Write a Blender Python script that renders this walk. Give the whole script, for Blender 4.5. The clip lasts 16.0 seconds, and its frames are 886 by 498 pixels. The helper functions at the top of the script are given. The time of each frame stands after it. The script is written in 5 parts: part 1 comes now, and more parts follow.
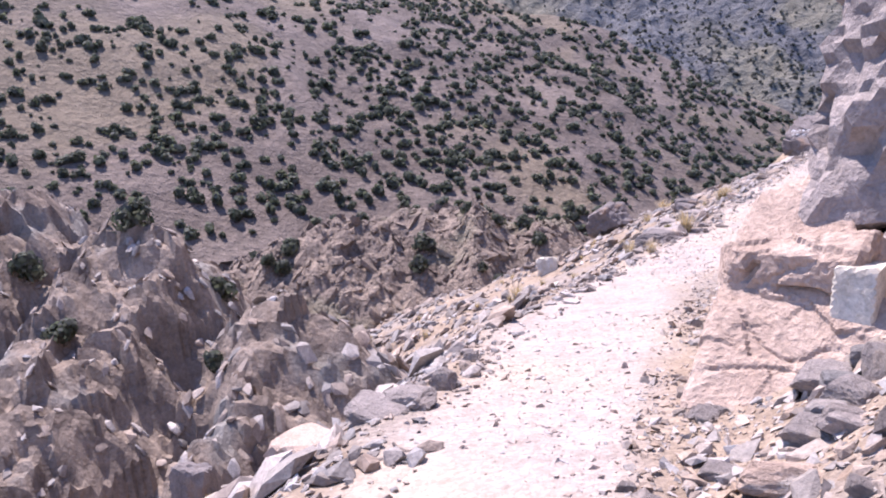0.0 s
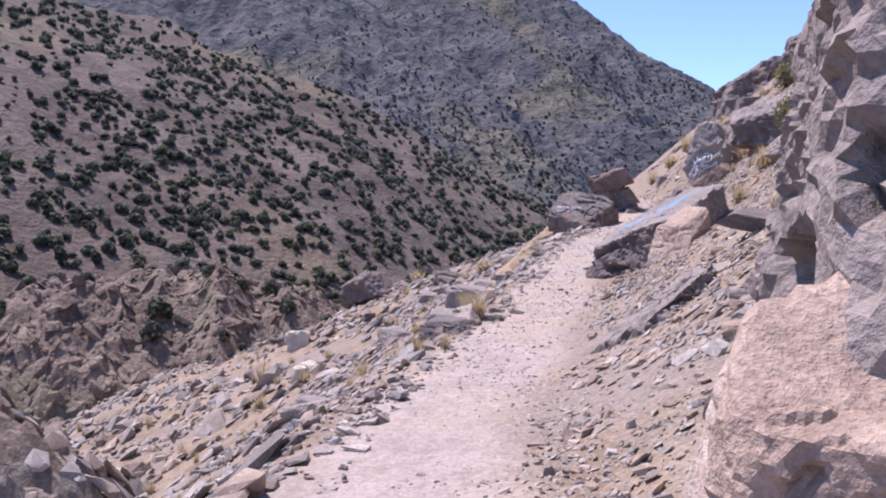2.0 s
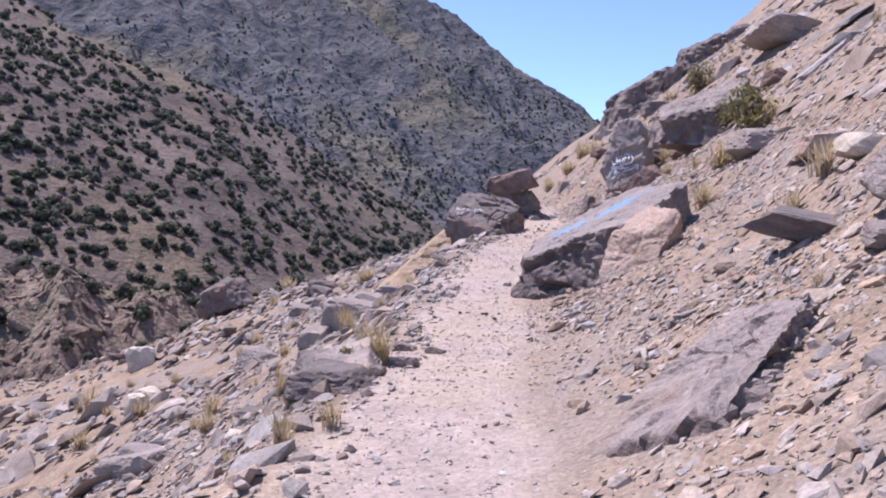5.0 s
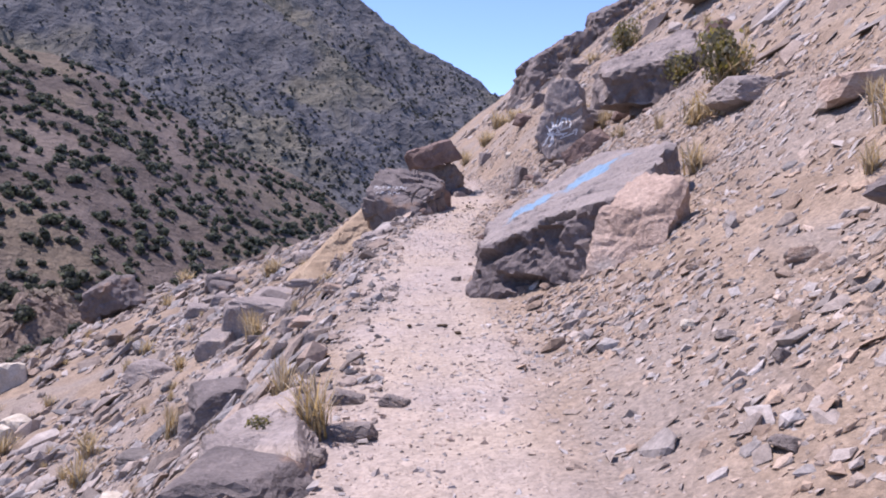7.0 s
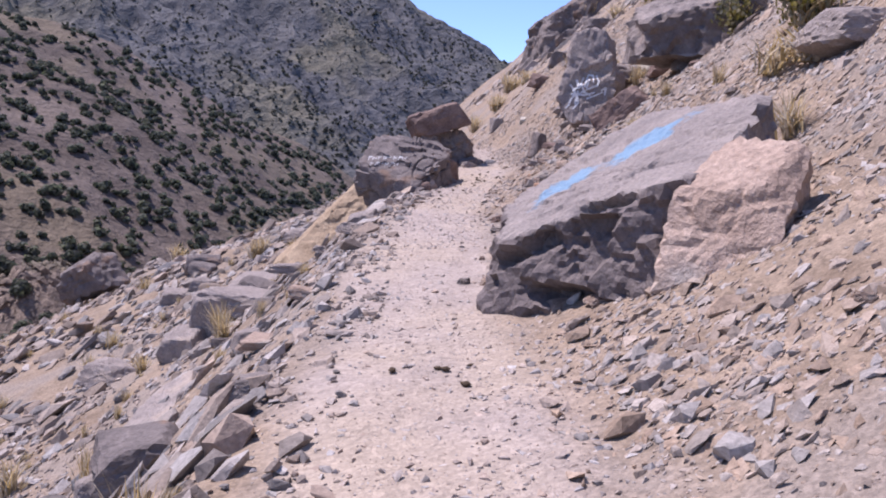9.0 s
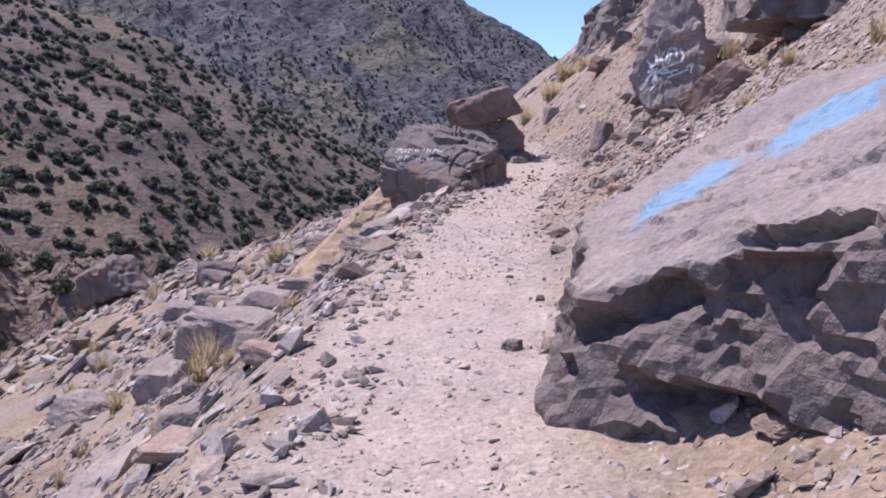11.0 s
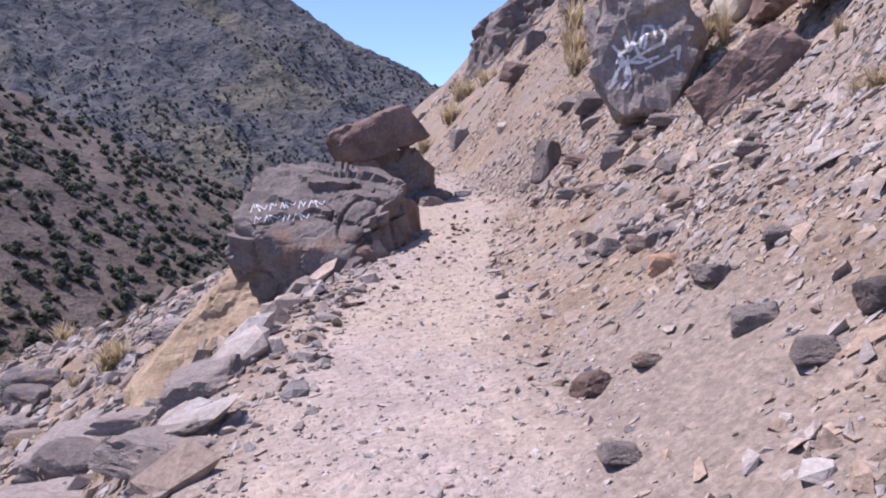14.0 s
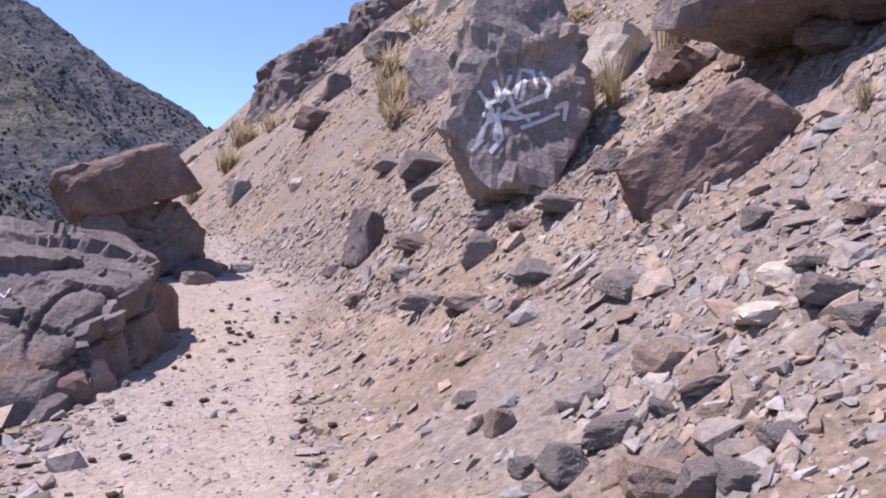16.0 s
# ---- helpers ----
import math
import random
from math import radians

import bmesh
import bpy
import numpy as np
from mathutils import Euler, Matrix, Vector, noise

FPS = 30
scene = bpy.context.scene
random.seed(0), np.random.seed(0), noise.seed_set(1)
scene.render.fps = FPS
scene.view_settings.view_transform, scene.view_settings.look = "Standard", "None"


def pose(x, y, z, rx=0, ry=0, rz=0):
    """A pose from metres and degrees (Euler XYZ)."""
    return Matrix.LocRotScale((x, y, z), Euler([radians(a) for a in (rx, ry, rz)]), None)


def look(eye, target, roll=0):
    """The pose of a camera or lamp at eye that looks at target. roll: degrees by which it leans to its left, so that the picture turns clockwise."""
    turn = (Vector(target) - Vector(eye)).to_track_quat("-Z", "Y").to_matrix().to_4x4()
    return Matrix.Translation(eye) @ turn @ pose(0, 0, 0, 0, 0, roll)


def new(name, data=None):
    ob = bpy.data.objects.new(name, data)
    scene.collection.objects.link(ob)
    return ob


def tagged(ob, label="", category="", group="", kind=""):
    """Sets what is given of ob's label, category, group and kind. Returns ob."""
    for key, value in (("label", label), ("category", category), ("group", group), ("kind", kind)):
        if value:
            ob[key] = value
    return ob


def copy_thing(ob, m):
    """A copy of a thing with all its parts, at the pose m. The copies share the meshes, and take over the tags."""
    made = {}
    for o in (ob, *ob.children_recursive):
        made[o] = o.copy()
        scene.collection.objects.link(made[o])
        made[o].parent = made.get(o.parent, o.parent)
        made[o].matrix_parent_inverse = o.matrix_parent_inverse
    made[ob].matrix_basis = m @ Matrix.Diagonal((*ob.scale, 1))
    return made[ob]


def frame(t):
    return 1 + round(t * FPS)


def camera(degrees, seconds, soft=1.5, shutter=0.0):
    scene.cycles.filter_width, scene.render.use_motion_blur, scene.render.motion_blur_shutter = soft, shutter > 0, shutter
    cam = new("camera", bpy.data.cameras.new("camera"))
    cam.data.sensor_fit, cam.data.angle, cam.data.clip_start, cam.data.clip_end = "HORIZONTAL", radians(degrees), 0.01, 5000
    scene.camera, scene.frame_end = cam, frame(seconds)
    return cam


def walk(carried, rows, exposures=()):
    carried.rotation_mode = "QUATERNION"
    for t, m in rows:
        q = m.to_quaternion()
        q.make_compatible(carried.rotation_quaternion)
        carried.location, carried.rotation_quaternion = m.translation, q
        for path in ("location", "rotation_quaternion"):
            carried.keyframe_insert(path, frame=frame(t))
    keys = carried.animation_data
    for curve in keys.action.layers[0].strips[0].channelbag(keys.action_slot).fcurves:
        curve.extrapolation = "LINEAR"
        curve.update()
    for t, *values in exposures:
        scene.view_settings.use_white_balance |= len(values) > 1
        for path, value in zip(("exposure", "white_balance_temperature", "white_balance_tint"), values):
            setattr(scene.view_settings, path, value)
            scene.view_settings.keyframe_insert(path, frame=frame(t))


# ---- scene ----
cam = camera(57.7, 16.0, 1.95)
PATH = [
    (0, (0.303, 0.096, 1.264), (0.299, 2.082, 1.025), -2.6),
    (0.4, (0.353, 0.82, 1.211), (0.659, 2.768, 0.88), -3.5),
    (0.8, (0.365, 1.476, 1.11), (0.725, 3.422, 0.821), -3.0),
    (1, (0.421, 1.846, 1.076), (0.845, 3.749, 0.63), -3.7),
    (1.2, (0.474, 2.198, 1.06), (1.025, 4.094, 0.745), -0.8),
    (1.5, (0.455, 2.584, 1.158), (1.089, 4.441, 0.773), -0.1),
    (2, (0.543, 3.422, 1.195), (1.155, 5.324, 1.106), 0.6),
    (2.5, (0.742, 4.206, 1.18), (1.533, 6.043, 1.194), 1.3),
    (3, (0.908, 4.872, 1.186), (1.758, 6.681, 1.276), 3.4),
    (3.5, (1.136, 5.569, 1.152), (2.064, 7.34, 1.118), 0.3),
    (4, (1.409, 6.234, 1.126), (2.317, 8.016, 1.092), 2.7),
    (4.2, (1.516, 6.491, 1.097), (2.432, 8.268, 1.065), 3.0),
    (6.3, (2.170, 9.172, 0.931), (3.081, 10.944, 0.758), 1.0),
    (6.5, (2.351, 9.516, 0.985), (3.352, 11.236, 0.787), -1.7),
    (7, (2.684, 10.127, 1.034), (3.790, 11.790, 0.923), 0.2),
    (7.5, (3.042, 10.667, 1.068), (4.237, 12.266, 0.944), 0.9),
    (8, (3.548, 11.200, 1.111), (4.746, 12.794, 0.964), 1.0),
    (8.2, (3.669, 11.442, 1.135), (4.829, 13.067, 1.011), 0.2),
    (10.3, (5.598, 14.121, 1.094), (6.619, 15.809, 0.767), 2.0),
    (10.5, (5.787, 14.411, 1.120), (6.812, 16.098, 0.800), 3.3),
    (11, (6.042, 14.998, 1.114), (7.024, 16.730, 0.918), 0.2),
    (11.5, (6.484, 15.753, 1.149), (7.476, 17.486, 1.027), 0.9),
    (12, (6.925, 16.414, 1.234), (7.936, 18.133, 1.084), -1.7),
    (12.5, (7.391, 16.984, 1.316), (8.349, 18.727, 1.104), 1.8),
    (13, (7.795, 17.621, 1.363), (8.846, 19.320, 1.266), -0.2),
    (13.5, (8.132, 18.346, 1.383), (9.148, 20.067, 1.306), -0.2),
    (14, (8.503, 19.122, 1.402), (9.702, 20.717, 1.271), -4.6),
    (14.5, (8.793, 19.748, 1.457), (10.056, 21.298, 1.414), -2.2),
    (15, (9.362, 20.470, 1.526), (10.861, 21.777, 1.320), -2.3),
    (15.5, (9.836, 21.003, 1.644), (11.401, 22.248, 1.656), -0.8),
    (16, (10.355, 21.646, 1.753), (11.960, 22.838, 1.730), -0.6),
]
WHITE = (6180, 27)
EXPOSURES = [(t, stops + 0.78, *WHITE) for t, stops in ((0.0, 0.78), (0.5, 0.72), (1.0, 0.55), (1.6, 0.34), (2.2, 0.18), (4.0, 0.19), (8.0, 0.09), (11.0, 0.04), (16.0, 0.04))]
walk(cam, [(t, look(eye, target, roll)) for t, eye, target, roll in PATH], EXPOSURES)

# ---- daylight ----
SUN_AZ, SUN_EL = -36.0, 65.0
world = bpy.data.worlds.new("sky")
scene.world = world
world.use_nodes = True
sky = world.node_tree.nodes.new("ShaderNodeTexSky")
sky.sky_type, sky.sun_disc = "NISHITA", False
sky.sun_elevation, sky.sun_rotation = radians(SUN_EL), radians(SUN_AZ)
sky.altitude, sky.air_density, sky.dust_density, sky.ozone_density = 3000, 0.9, 0.1, 4.5
world.node_tree.links.new(sky.outputs[0], world.node_tree.nodes["Background"].inputs[0])
world.node_tree.nodes["Background"].inputs[1].default_value = 0.15
sun = new("sun", bpy.data.lights.new("sun", "SUN"))
sun.data.energy, sun.data.angle, sun.data.color = 3.7, radians(0.53), (1.0, 0.95, 0.88)
_a, _e = radians(SUN_AZ), radians(SUN_EL)
sun.matrix_world = look((math.sin(_a) * math.cos(_e) * 50, math.cos(_a) * math.cos(_e) * 50, math.sin(_e) * 50), (0, 0, 0))


# ---- materials ----
def stone(name, dark, light, scale=3.0, rough=0.9, bump=0.5, island=0.0, spread=0.35, veins=0.0, fine=60.0, patch=None, patch_scale=1.2, patch_at=0.6, obj_random=0.0):
    """Weathered rock or soil: two colours by broad noise, fine grain, relief, and a third colour in patches."""
    m = bpy.data.materials.new(name)
    m.use_nodes = True
    nt = m.node_tree
    n, l = nt.nodes, nt.links
    bsdf = n["Principled BSDF"]
    bsdf.inputs["Roughness"].default_value = rough
    bsdf.inputs["Specular IOR Level"].default_value = 0.25
    tc = n.new("ShaderNodeTexCoord")
    big = n.new("ShaderNodeTexNoise")
    big.inputs["Scale"].default_value, big.inputs["Detail"].default_value, big.inputs["Roughness"].default_value = scale, 6, 0.65
    l.new(tc.outputs["Object"], big.inputs["Vector"])
    ramp = n.new("ShaderNodeValToRGB")
    ramp.color_ramp.elements[0].position, ramp.color_ramp.elements[1].position = 0.5 - spread / 2, 0.5 + spread / 2
    ramp.color_ramp.elements[0].color, ramp.color_ramp.elements[1].color = (*dark, 1), (*light, 1)
    l.new(big.outputs["Fac"], ramp.inputs["Fac"])
    out = ramp.outputs["Color"]
    if patch:
        pn = n.new("ShaderNodeTexNoise")
        pn.inputs["Scale"].default_value, pn.inputs["Detail"].default_value = patch_scale, 5
        l.new(tc.outputs["Object"], pn.inputs["Vector"])
        pr = n.new("ShaderNodeMapRange")
        pr.inputs["From Min"].default_value, pr.inputs["From Max"].default_value = patch_at, patch_at + 0.08
        l.new(pn.outputs["Fac"], pr.inputs["Value"])
        mix = n.new("ShaderNodeMix")
        mix.data_type = "RGBA"
        l.new(pr.outputs["Result"], mix.inputs["Factor"])
        l.new(out, mix.inputs["A"])
        mix.inputs["B"].default_value = (*patch, 1)
        out = mix.outputs["Result"]
    grain = n.new("ShaderNodeTexNoise")
    grain.inputs["Scale"].default_value, grain.inputs["Detail"].default_value, grain.inputs["Roughness"].default_value = fine, 4, 0.7
    l.new(tc.outputs["Object"], grain.inputs["Vector"])
    gr = n.new("ShaderNodeMapRange")
    gr.inputs["From Min"].default_value, gr.inputs["From Max"].default_value = 0.3, 0.7
    gr.inputs["To Min"].default_value, gr.inputs["To Max"].default_value = 0.72, 1.25
    l.new(grain.outputs["Fac"], gr.inputs["Value"])
    value = gr.outputs["Result"]
    for amount, node, socket in ((island, "ShaderNodeNewGeometry", "Random Per Island"), (obj_random, "ShaderNodeObjectInfo", "Random")):
        if amount:
            src = n.new(node)
            mr = n.new("ShaderNodeMapRange")
            mr.inputs["To Min"].default_value, mr.inputs["To Max"].default_value = 1 - amount, 1 + amount
            l.new(src.outputs[socket], mr.inputs["Value"])
            mu = n.new("ShaderNodeMath")
            mu.operation = "MULTIPLY"
            l.new(value, mu.inputs[0])
            l.new(mr.outputs["Result"], mu.inputs[1])
            value = mu.outputs[0]
            hue = n.new("ShaderNodeHueSaturation")
            wn = n.new("ShaderNodeTexWhiteNoise")
            wn.noise_dimensions = "1D"
            l.new(src.outputs[socket], wn.inputs["W"])
            hr = n.new("ShaderNodeMapRange")
            hr.inputs["To Min"].default_value, hr.inputs["To Max"].default_value = 0.4, 1.3
            l.new(wn.outputs["Value"], hr.inputs["Value"])
            l.new(hr.outputs["Result"], hue.inputs["Saturation"])
            l.new(out, hue.inputs["Color"])
            out = hue.outputs["Color"]
    vm = n.new("ShaderNodeVectorMath")
    vm.operation = "SCALE"
    l.new(out, vm.inputs[0])
    l.new(value, vm.inputs["Scale"])
    l.new(vm.outputs[0], bsdf.inputs["Base Color"])
    bp = n.new("ShaderNodeBump")
    bp.inputs["Strength"].default_value, bp.inputs["Distance"].default_value = bump, 0.6 / fine
    l.new(grain.outputs["Fac"], bp.inputs["Height"])
    bp2 = n.new("ShaderNodeBump")
    bp2.inputs["Strength"].default_value, bp2.inputs["Distance"].default_value = bump, 0.15 / scale
    l.new(big.outputs["Fac"], bp2.inputs["Height"])
    l.new(bp.outputs[0], bp2.inputs["Normal"])
    l.new(bp2.outputs[0], bsdf.inputs["Normal"])
    return m


def plain(name, colour, rough=0.8, spread=0.25, scale=8.0):
    c = np.array(colour)
    return stone(name, tuple(c * (1 - spread)), tuple(c * (1 + spread)), scale, rough, 0.2, fine=40.0, spread=0.6)


def blended(m, attribute, light, dark, scale, fine):
    """Gives material m a second soil where the mesh's attribute says that feet have worn the ground."""
    nt = m.node_tree
    n, l = nt.nodes, nt.links
    bsdf = n["Principled BSDF"]
    old = bsdf.inputs["Base Color"].links[0].from_socket
    at = n.new("ShaderNodeAttribute")
    at.attribute_name = attribute
    tc = n.new("ShaderNodeTexCoord")
    nz = n.new("ShaderNodeTexNoise")
    nz.inputs["Scale"].default_value, nz.inputs["Detail"].default_value, nz.inputs["Roughness"].default_value = scale, 8, 0.7
    l.new(tc.outputs["Object"], nz.inputs["Vector"])
    ramp = n.new("ShaderNodeValToRGB")
    ramp.color_ramp.elements[0].position, ramp.color_ramp.elements[1].position = 0.3, 0.7
    ramp.color_ramp.elements[0].color, ramp.color_ramp.elements[1].color = (*dark, 1), (*light, 1)
    l.new(nz.outputs["Fac"], ramp.inputs["Fac"])
    tan = n.new("ShaderNodeTexNoise")
    tan.inputs["Scale"].default_value, tan.inputs["Detail"].default_value = 0.45, 4
    l.new(tc.outputs["Object"], tan.inputs["Vector"])
    tr = n.new("ShaderNodeMapRange")
    tr.inputs["From Min"].default_value, tr.inputs["From Max"].default_value, tr.inputs["To Max"].default_value = 0.45, 0.6, 0.75
    l.new(tan.outputs["Fac"], tr.inputs["Value"])
    dust = n.new("ShaderNodeMix")
    dust.data_type = "RGBA"
    l.new(tr.outputs["Result"], dust.inputs["Factor"])
    l.new(ramp.outputs["Color"], dust.inputs["A"])
    dust.inputs["B"].default_value = (0.385, 0.31, 0.24, 1)
    mix = n.new("ShaderNodeMix")
    mix.data_type = "RGBA"
    l.new(at.outputs["Fac"], mix.inputs["Factor"])
    l.new(old, mix.inputs["A"])
    l.new(dust.outputs["Result"], mix.inputs["B"])
    # pebbles bedded in the soil, coarse and fine
    colour, height = mix.outputs["Result"], None
    for size, low, high in ((13.0, 0.93, 1.07), (38.0, 0.86, 1.14)):
        vor = n.new("ShaderNodeTexVoronoi")
        vor.inputs["Scale"].default_value = size
        l.new(tc.outputs["Object"], vor.inputs["Vector"])
        sep = n.new("ShaderNodeSeparateColor")
        l.new(vor.outputs["Color"], sep.inputs["Color"])
        mr = n.new("ShaderNodeMapRange")
        mr.inputs["To Min"].default_value, mr.inputs["To Max"].default_value = low, high
        l.new(sep.outputs["Red"], mr.inputs["Value"])
        sc = n.new("ShaderNodeVectorMath")
        sc.operation = "SCALE"
        l.new(colour, sc.inputs[0])
        l.new(mr.outputs["Result"], sc.inputs["Scale"])
        colour = sc.outputs[0]
        bp = n.new("ShaderNodeBump")
        bp.invert = True
        bp.inputs["Strength"].default_value, bp.inputs["Distance"].default_value = 0.35, 0.12 / size
        l.new(vor.outputs["Distance"], bp.inputs["Height"])
        l.new(bsdf.inputs["Normal"].links[0].from_socket, bp.inputs["Normal"])
        l.new(bp.outputs[0], bsdf.inputs["Normal"])
    l.new(colour, bsdf.inputs["Base Color"])
    return m


def painted(m, patches, colour):
    """Faded paint on a rock: soft-edged patches (x, y, half-lengths) on its upper side, broken by the grain."""
    nt = m.node_tree
    n, l = nt.nodes, nt.links
    bsdf = n["Principled BSDF"]
    out = bsdf.inputs["Base Color"].links[0].from_socket
    tc = n.new("ShaderNodeTexCoord")
    nz = n.new("ShaderNodeTexNoise")
    nz.inputs["Scale"].default_value, nz.inputs["Detail"].default_value, nz.inputs["Roughness"].default_value = 3.5, 8, 0.7
    l.new(tc.outputs["Object"], nz.inputs["Vector"])
    for x, y, rx, ry in patches:
        mp = n.new("ShaderNodeMapping")
        mp.inputs["Location"].default_value = (-x / rx, -y / ry, 0)
        mp.inputs["Scale"].default_value = (1 / rx, 1 / ry, 0)
        l.new(tc.outputs["Object"], mp.inputs["Vector"])
        ln = n.new("ShaderNodeVectorMath")
        ln.operation = "LENGTH"
        l.new(mp.outputs[0], ln.inputs[0])
        ad = n.new("ShaderNodeMath")
        ad.operation = "MULTIPLY_ADD"
        l.new(nz.outputs["Fac"], ad.inputs[0])
        ad.inputs[1].default_value = 2.4
        l.new(ln.outputs["Value"], ad.inputs[2])
        mr = n.new("ShaderNodeMapRange")
        mr.inputs["From Min"].default_value, mr.inputs["From Max"].default_value = 2.15, 1.75
        mr.inputs["To Max"].default_value = 0.75
        l.new(ad.outputs[0], mr.inputs["Value"])
        mix = n.new("ShaderNodeMix")
        mix.data_type = "RGBA"
        l.new(mr.outputs["Result"], mix.inputs["Factor"])
        l.new(out, mix.inputs["A"])
        mix.inputs["B"].default_value = (*colour, 1)
        out = mix.outputs["Result"]
    l.new(out, bsdf.inputs["Base Color"])
    return m


def dark_faced(m, colour):
    """Tints the stone darker where the mesh's attribute says so, with a ragged border."""
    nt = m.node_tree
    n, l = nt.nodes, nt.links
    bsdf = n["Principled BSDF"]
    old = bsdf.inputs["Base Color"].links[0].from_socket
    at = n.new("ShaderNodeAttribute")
    at.attribute_name = "dark_share"
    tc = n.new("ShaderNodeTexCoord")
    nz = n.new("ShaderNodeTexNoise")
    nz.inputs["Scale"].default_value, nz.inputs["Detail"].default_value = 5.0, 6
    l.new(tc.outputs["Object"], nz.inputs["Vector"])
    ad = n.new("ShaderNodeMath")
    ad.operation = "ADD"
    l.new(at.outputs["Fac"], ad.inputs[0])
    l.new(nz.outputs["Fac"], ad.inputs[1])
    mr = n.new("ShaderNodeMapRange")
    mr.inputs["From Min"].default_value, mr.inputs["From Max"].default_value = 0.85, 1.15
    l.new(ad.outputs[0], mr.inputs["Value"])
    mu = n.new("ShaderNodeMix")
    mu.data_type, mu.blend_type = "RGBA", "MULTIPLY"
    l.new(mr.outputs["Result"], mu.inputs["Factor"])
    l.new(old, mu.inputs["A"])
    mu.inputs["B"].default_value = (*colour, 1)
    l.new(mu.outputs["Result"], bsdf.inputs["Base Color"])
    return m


def leafy(m, share=0.5):
    """Leaves: part of the light goes through them."""
    n, l = m.node_tree.nodes, m.node_tree.links
    bsdf = n["Principled BSDF"]
    tr = n.new("ShaderNodeBsdfTranslucent")
    l.new(bsdf.inputs["Base Color"].links[0].from_socket, tr.inputs["Color"])
    mix = n.new("ShaderNodeMixShader")
    mix.inputs["Fac"].default_value = share
    l.new(bsdf.outputs[0], mix.inputs[1])
    l.new(tr.outputs[0], mix.inputs[2])
    l.new(mix.outputs[0], n["Material Output"].inputs["Surface"])
    return m


SOIL = blended(stone("scree_soil", (0.19, 0.14, 0.10), (0.33, 0.255, 0.19), 1.3, 0.95, 0.8, fine=22.0, patch=(0.25, 0.205, 0.17), patch_scale=0.35, patch_at=0.5), "worn", (0.395, 0.33, 0.288), (0.29, 0.24, 0.208), 2.2, 40)
SCREE = stone("scree_stone", (0.20, 0.16, 0.135), (0.36, 0.30, 0.255), 2.0, 0.9, 0.5, island=0.34, fine=30.0)
BANK_STONE = stone("bank_stone", (0.235, 0.182, 0.145), (0.37, 0.297, 0.24), 2.0, 0.9, 0.5, island=0.27, fine=30.0)
GRAVEL = stone("trail_gravel", (0.29, 0.235, 0.20), (0.42, 0.345, 0.295), 3.0, 0.95, 0.4, island=0.2, fine=50.0)
ROCK = stone("loose_rock", (0.15, 0.13, 0.12), (0.34, 0.29, 0.26), 2.4, 0.9, 0.6, obj_random=0.38, fine=28.0, patch=(0.30, 0.24, 0.17), patch_scale=2.0, patch_at=0.62)
GREY_ROCK = stone("grey_rock", (0.21, 0.178, 0.163), (0.34, 0.29, 0.262), 1.6, 0.88, 0.8, fine=24.0, patch=(0.34, 0.28, 0.235), patch_scale=1.4, patch_at=0.55)
PAINTED_ROCK = dark_faced(painted(stone("painted_rock", (0.20, 0.172, 0.16), (0.31, 0.265, 0.24), 1.6, 0.88, 0.8, fine=24.0, patch=(0.25, 0.215, 0.195), patch_scale=1.4, patch_at=0.55), ((-0.10, 0.66, 0.52, 0.24), (0.62, 0.28, 0.60, 0.30)), (0.16, 0.31, 0.45)), (0.62, 0.60, 0.62))
BLUFF_ROCK = dark_faced(stone("bluff_rock", (0.19, 0.162, 0.15), (0.31, 0.262, 0.235), 1.3, 0.88, 0.9, fine=20.0, patch=(0.24, 0.19, 0.16), patch_scale=1.1, patch_at=0.56), (0.6, 0.56, 0.55))
DARK_ROCK = stone("dark_rock", (0.115, 0.098, 0.094), (0.225, 0.19, 0.175), 2.2, 0.88, 0.8, fine=26.0, patch=(0.21, 0.145, 0.11), patch_scale=1.6, patch_at=0.58)
BROWN_ROCK = stone("brown_rock", (0.13, 0.085, 0.07), (0.26, 0.185, 0.155), 1.8, 0.88, 0.7, fine=24.0, patch=(0.10, 0.08, 0.08), patch_scale=1.3, patch_at=0.62)
PINK_ROCK = stone("pink_bedrock", (0.30, 0.215, 0.165), (0.47, 0.36, 0.29), 1.5, 0.9, 0.8, fine=20.0, patch=(0.42, 0.36, 0.31), patch_scale=1.1, patch_at=0.58)
OCHRE_ROCK = stone("ochre_rock", (0.28, 0.205, 0.135), (0.42, 0.32, 0.22), 1.7, 0.9, 0.6, fine=24.0)
PALE_ROCK = stone("pale_rock", (0.42, 0.36, 0.28), (0.62, 0.56, 0.47), 3.0, 0.9, 0.4, fine=30.0)
ORANGE_ROCK = stone("orange_rock", (0.36, 0.20, 0.12), (0.52, 0.34, 0.23), 5.0, 0.9, 0.4, fine=40.0)
HILL_SOIL = stone("hill_soil", (0.082, 0.063, 0.053), (0.172, 0.136, 0.114), 0.06, 0.95, 1.0, fine=0.9, patch=(0.15, 0.118, 0.085), patch_scale=0.02, patch_at=0.52)
CRAG_ROCK = stone("crag_rock", (0.14, 0.108, 0.088), (0.29, 0.225, 0.175), 0.25, 0.92, 1.0, fine=2.0, patch=(0.22, 0.185, 0.135), patch_scale=0.1, patch_at=0.55)
CRAG_NEAR = stone("ledge_rock", (0.12, 0.092, 0.075), (0.30, 0.235, 0.185), 0.8, 0.92, 1.0, fine=9.0, patch=(0.21, 0.19, 0.17), patch_scale=0.4, patch_at=0.55)
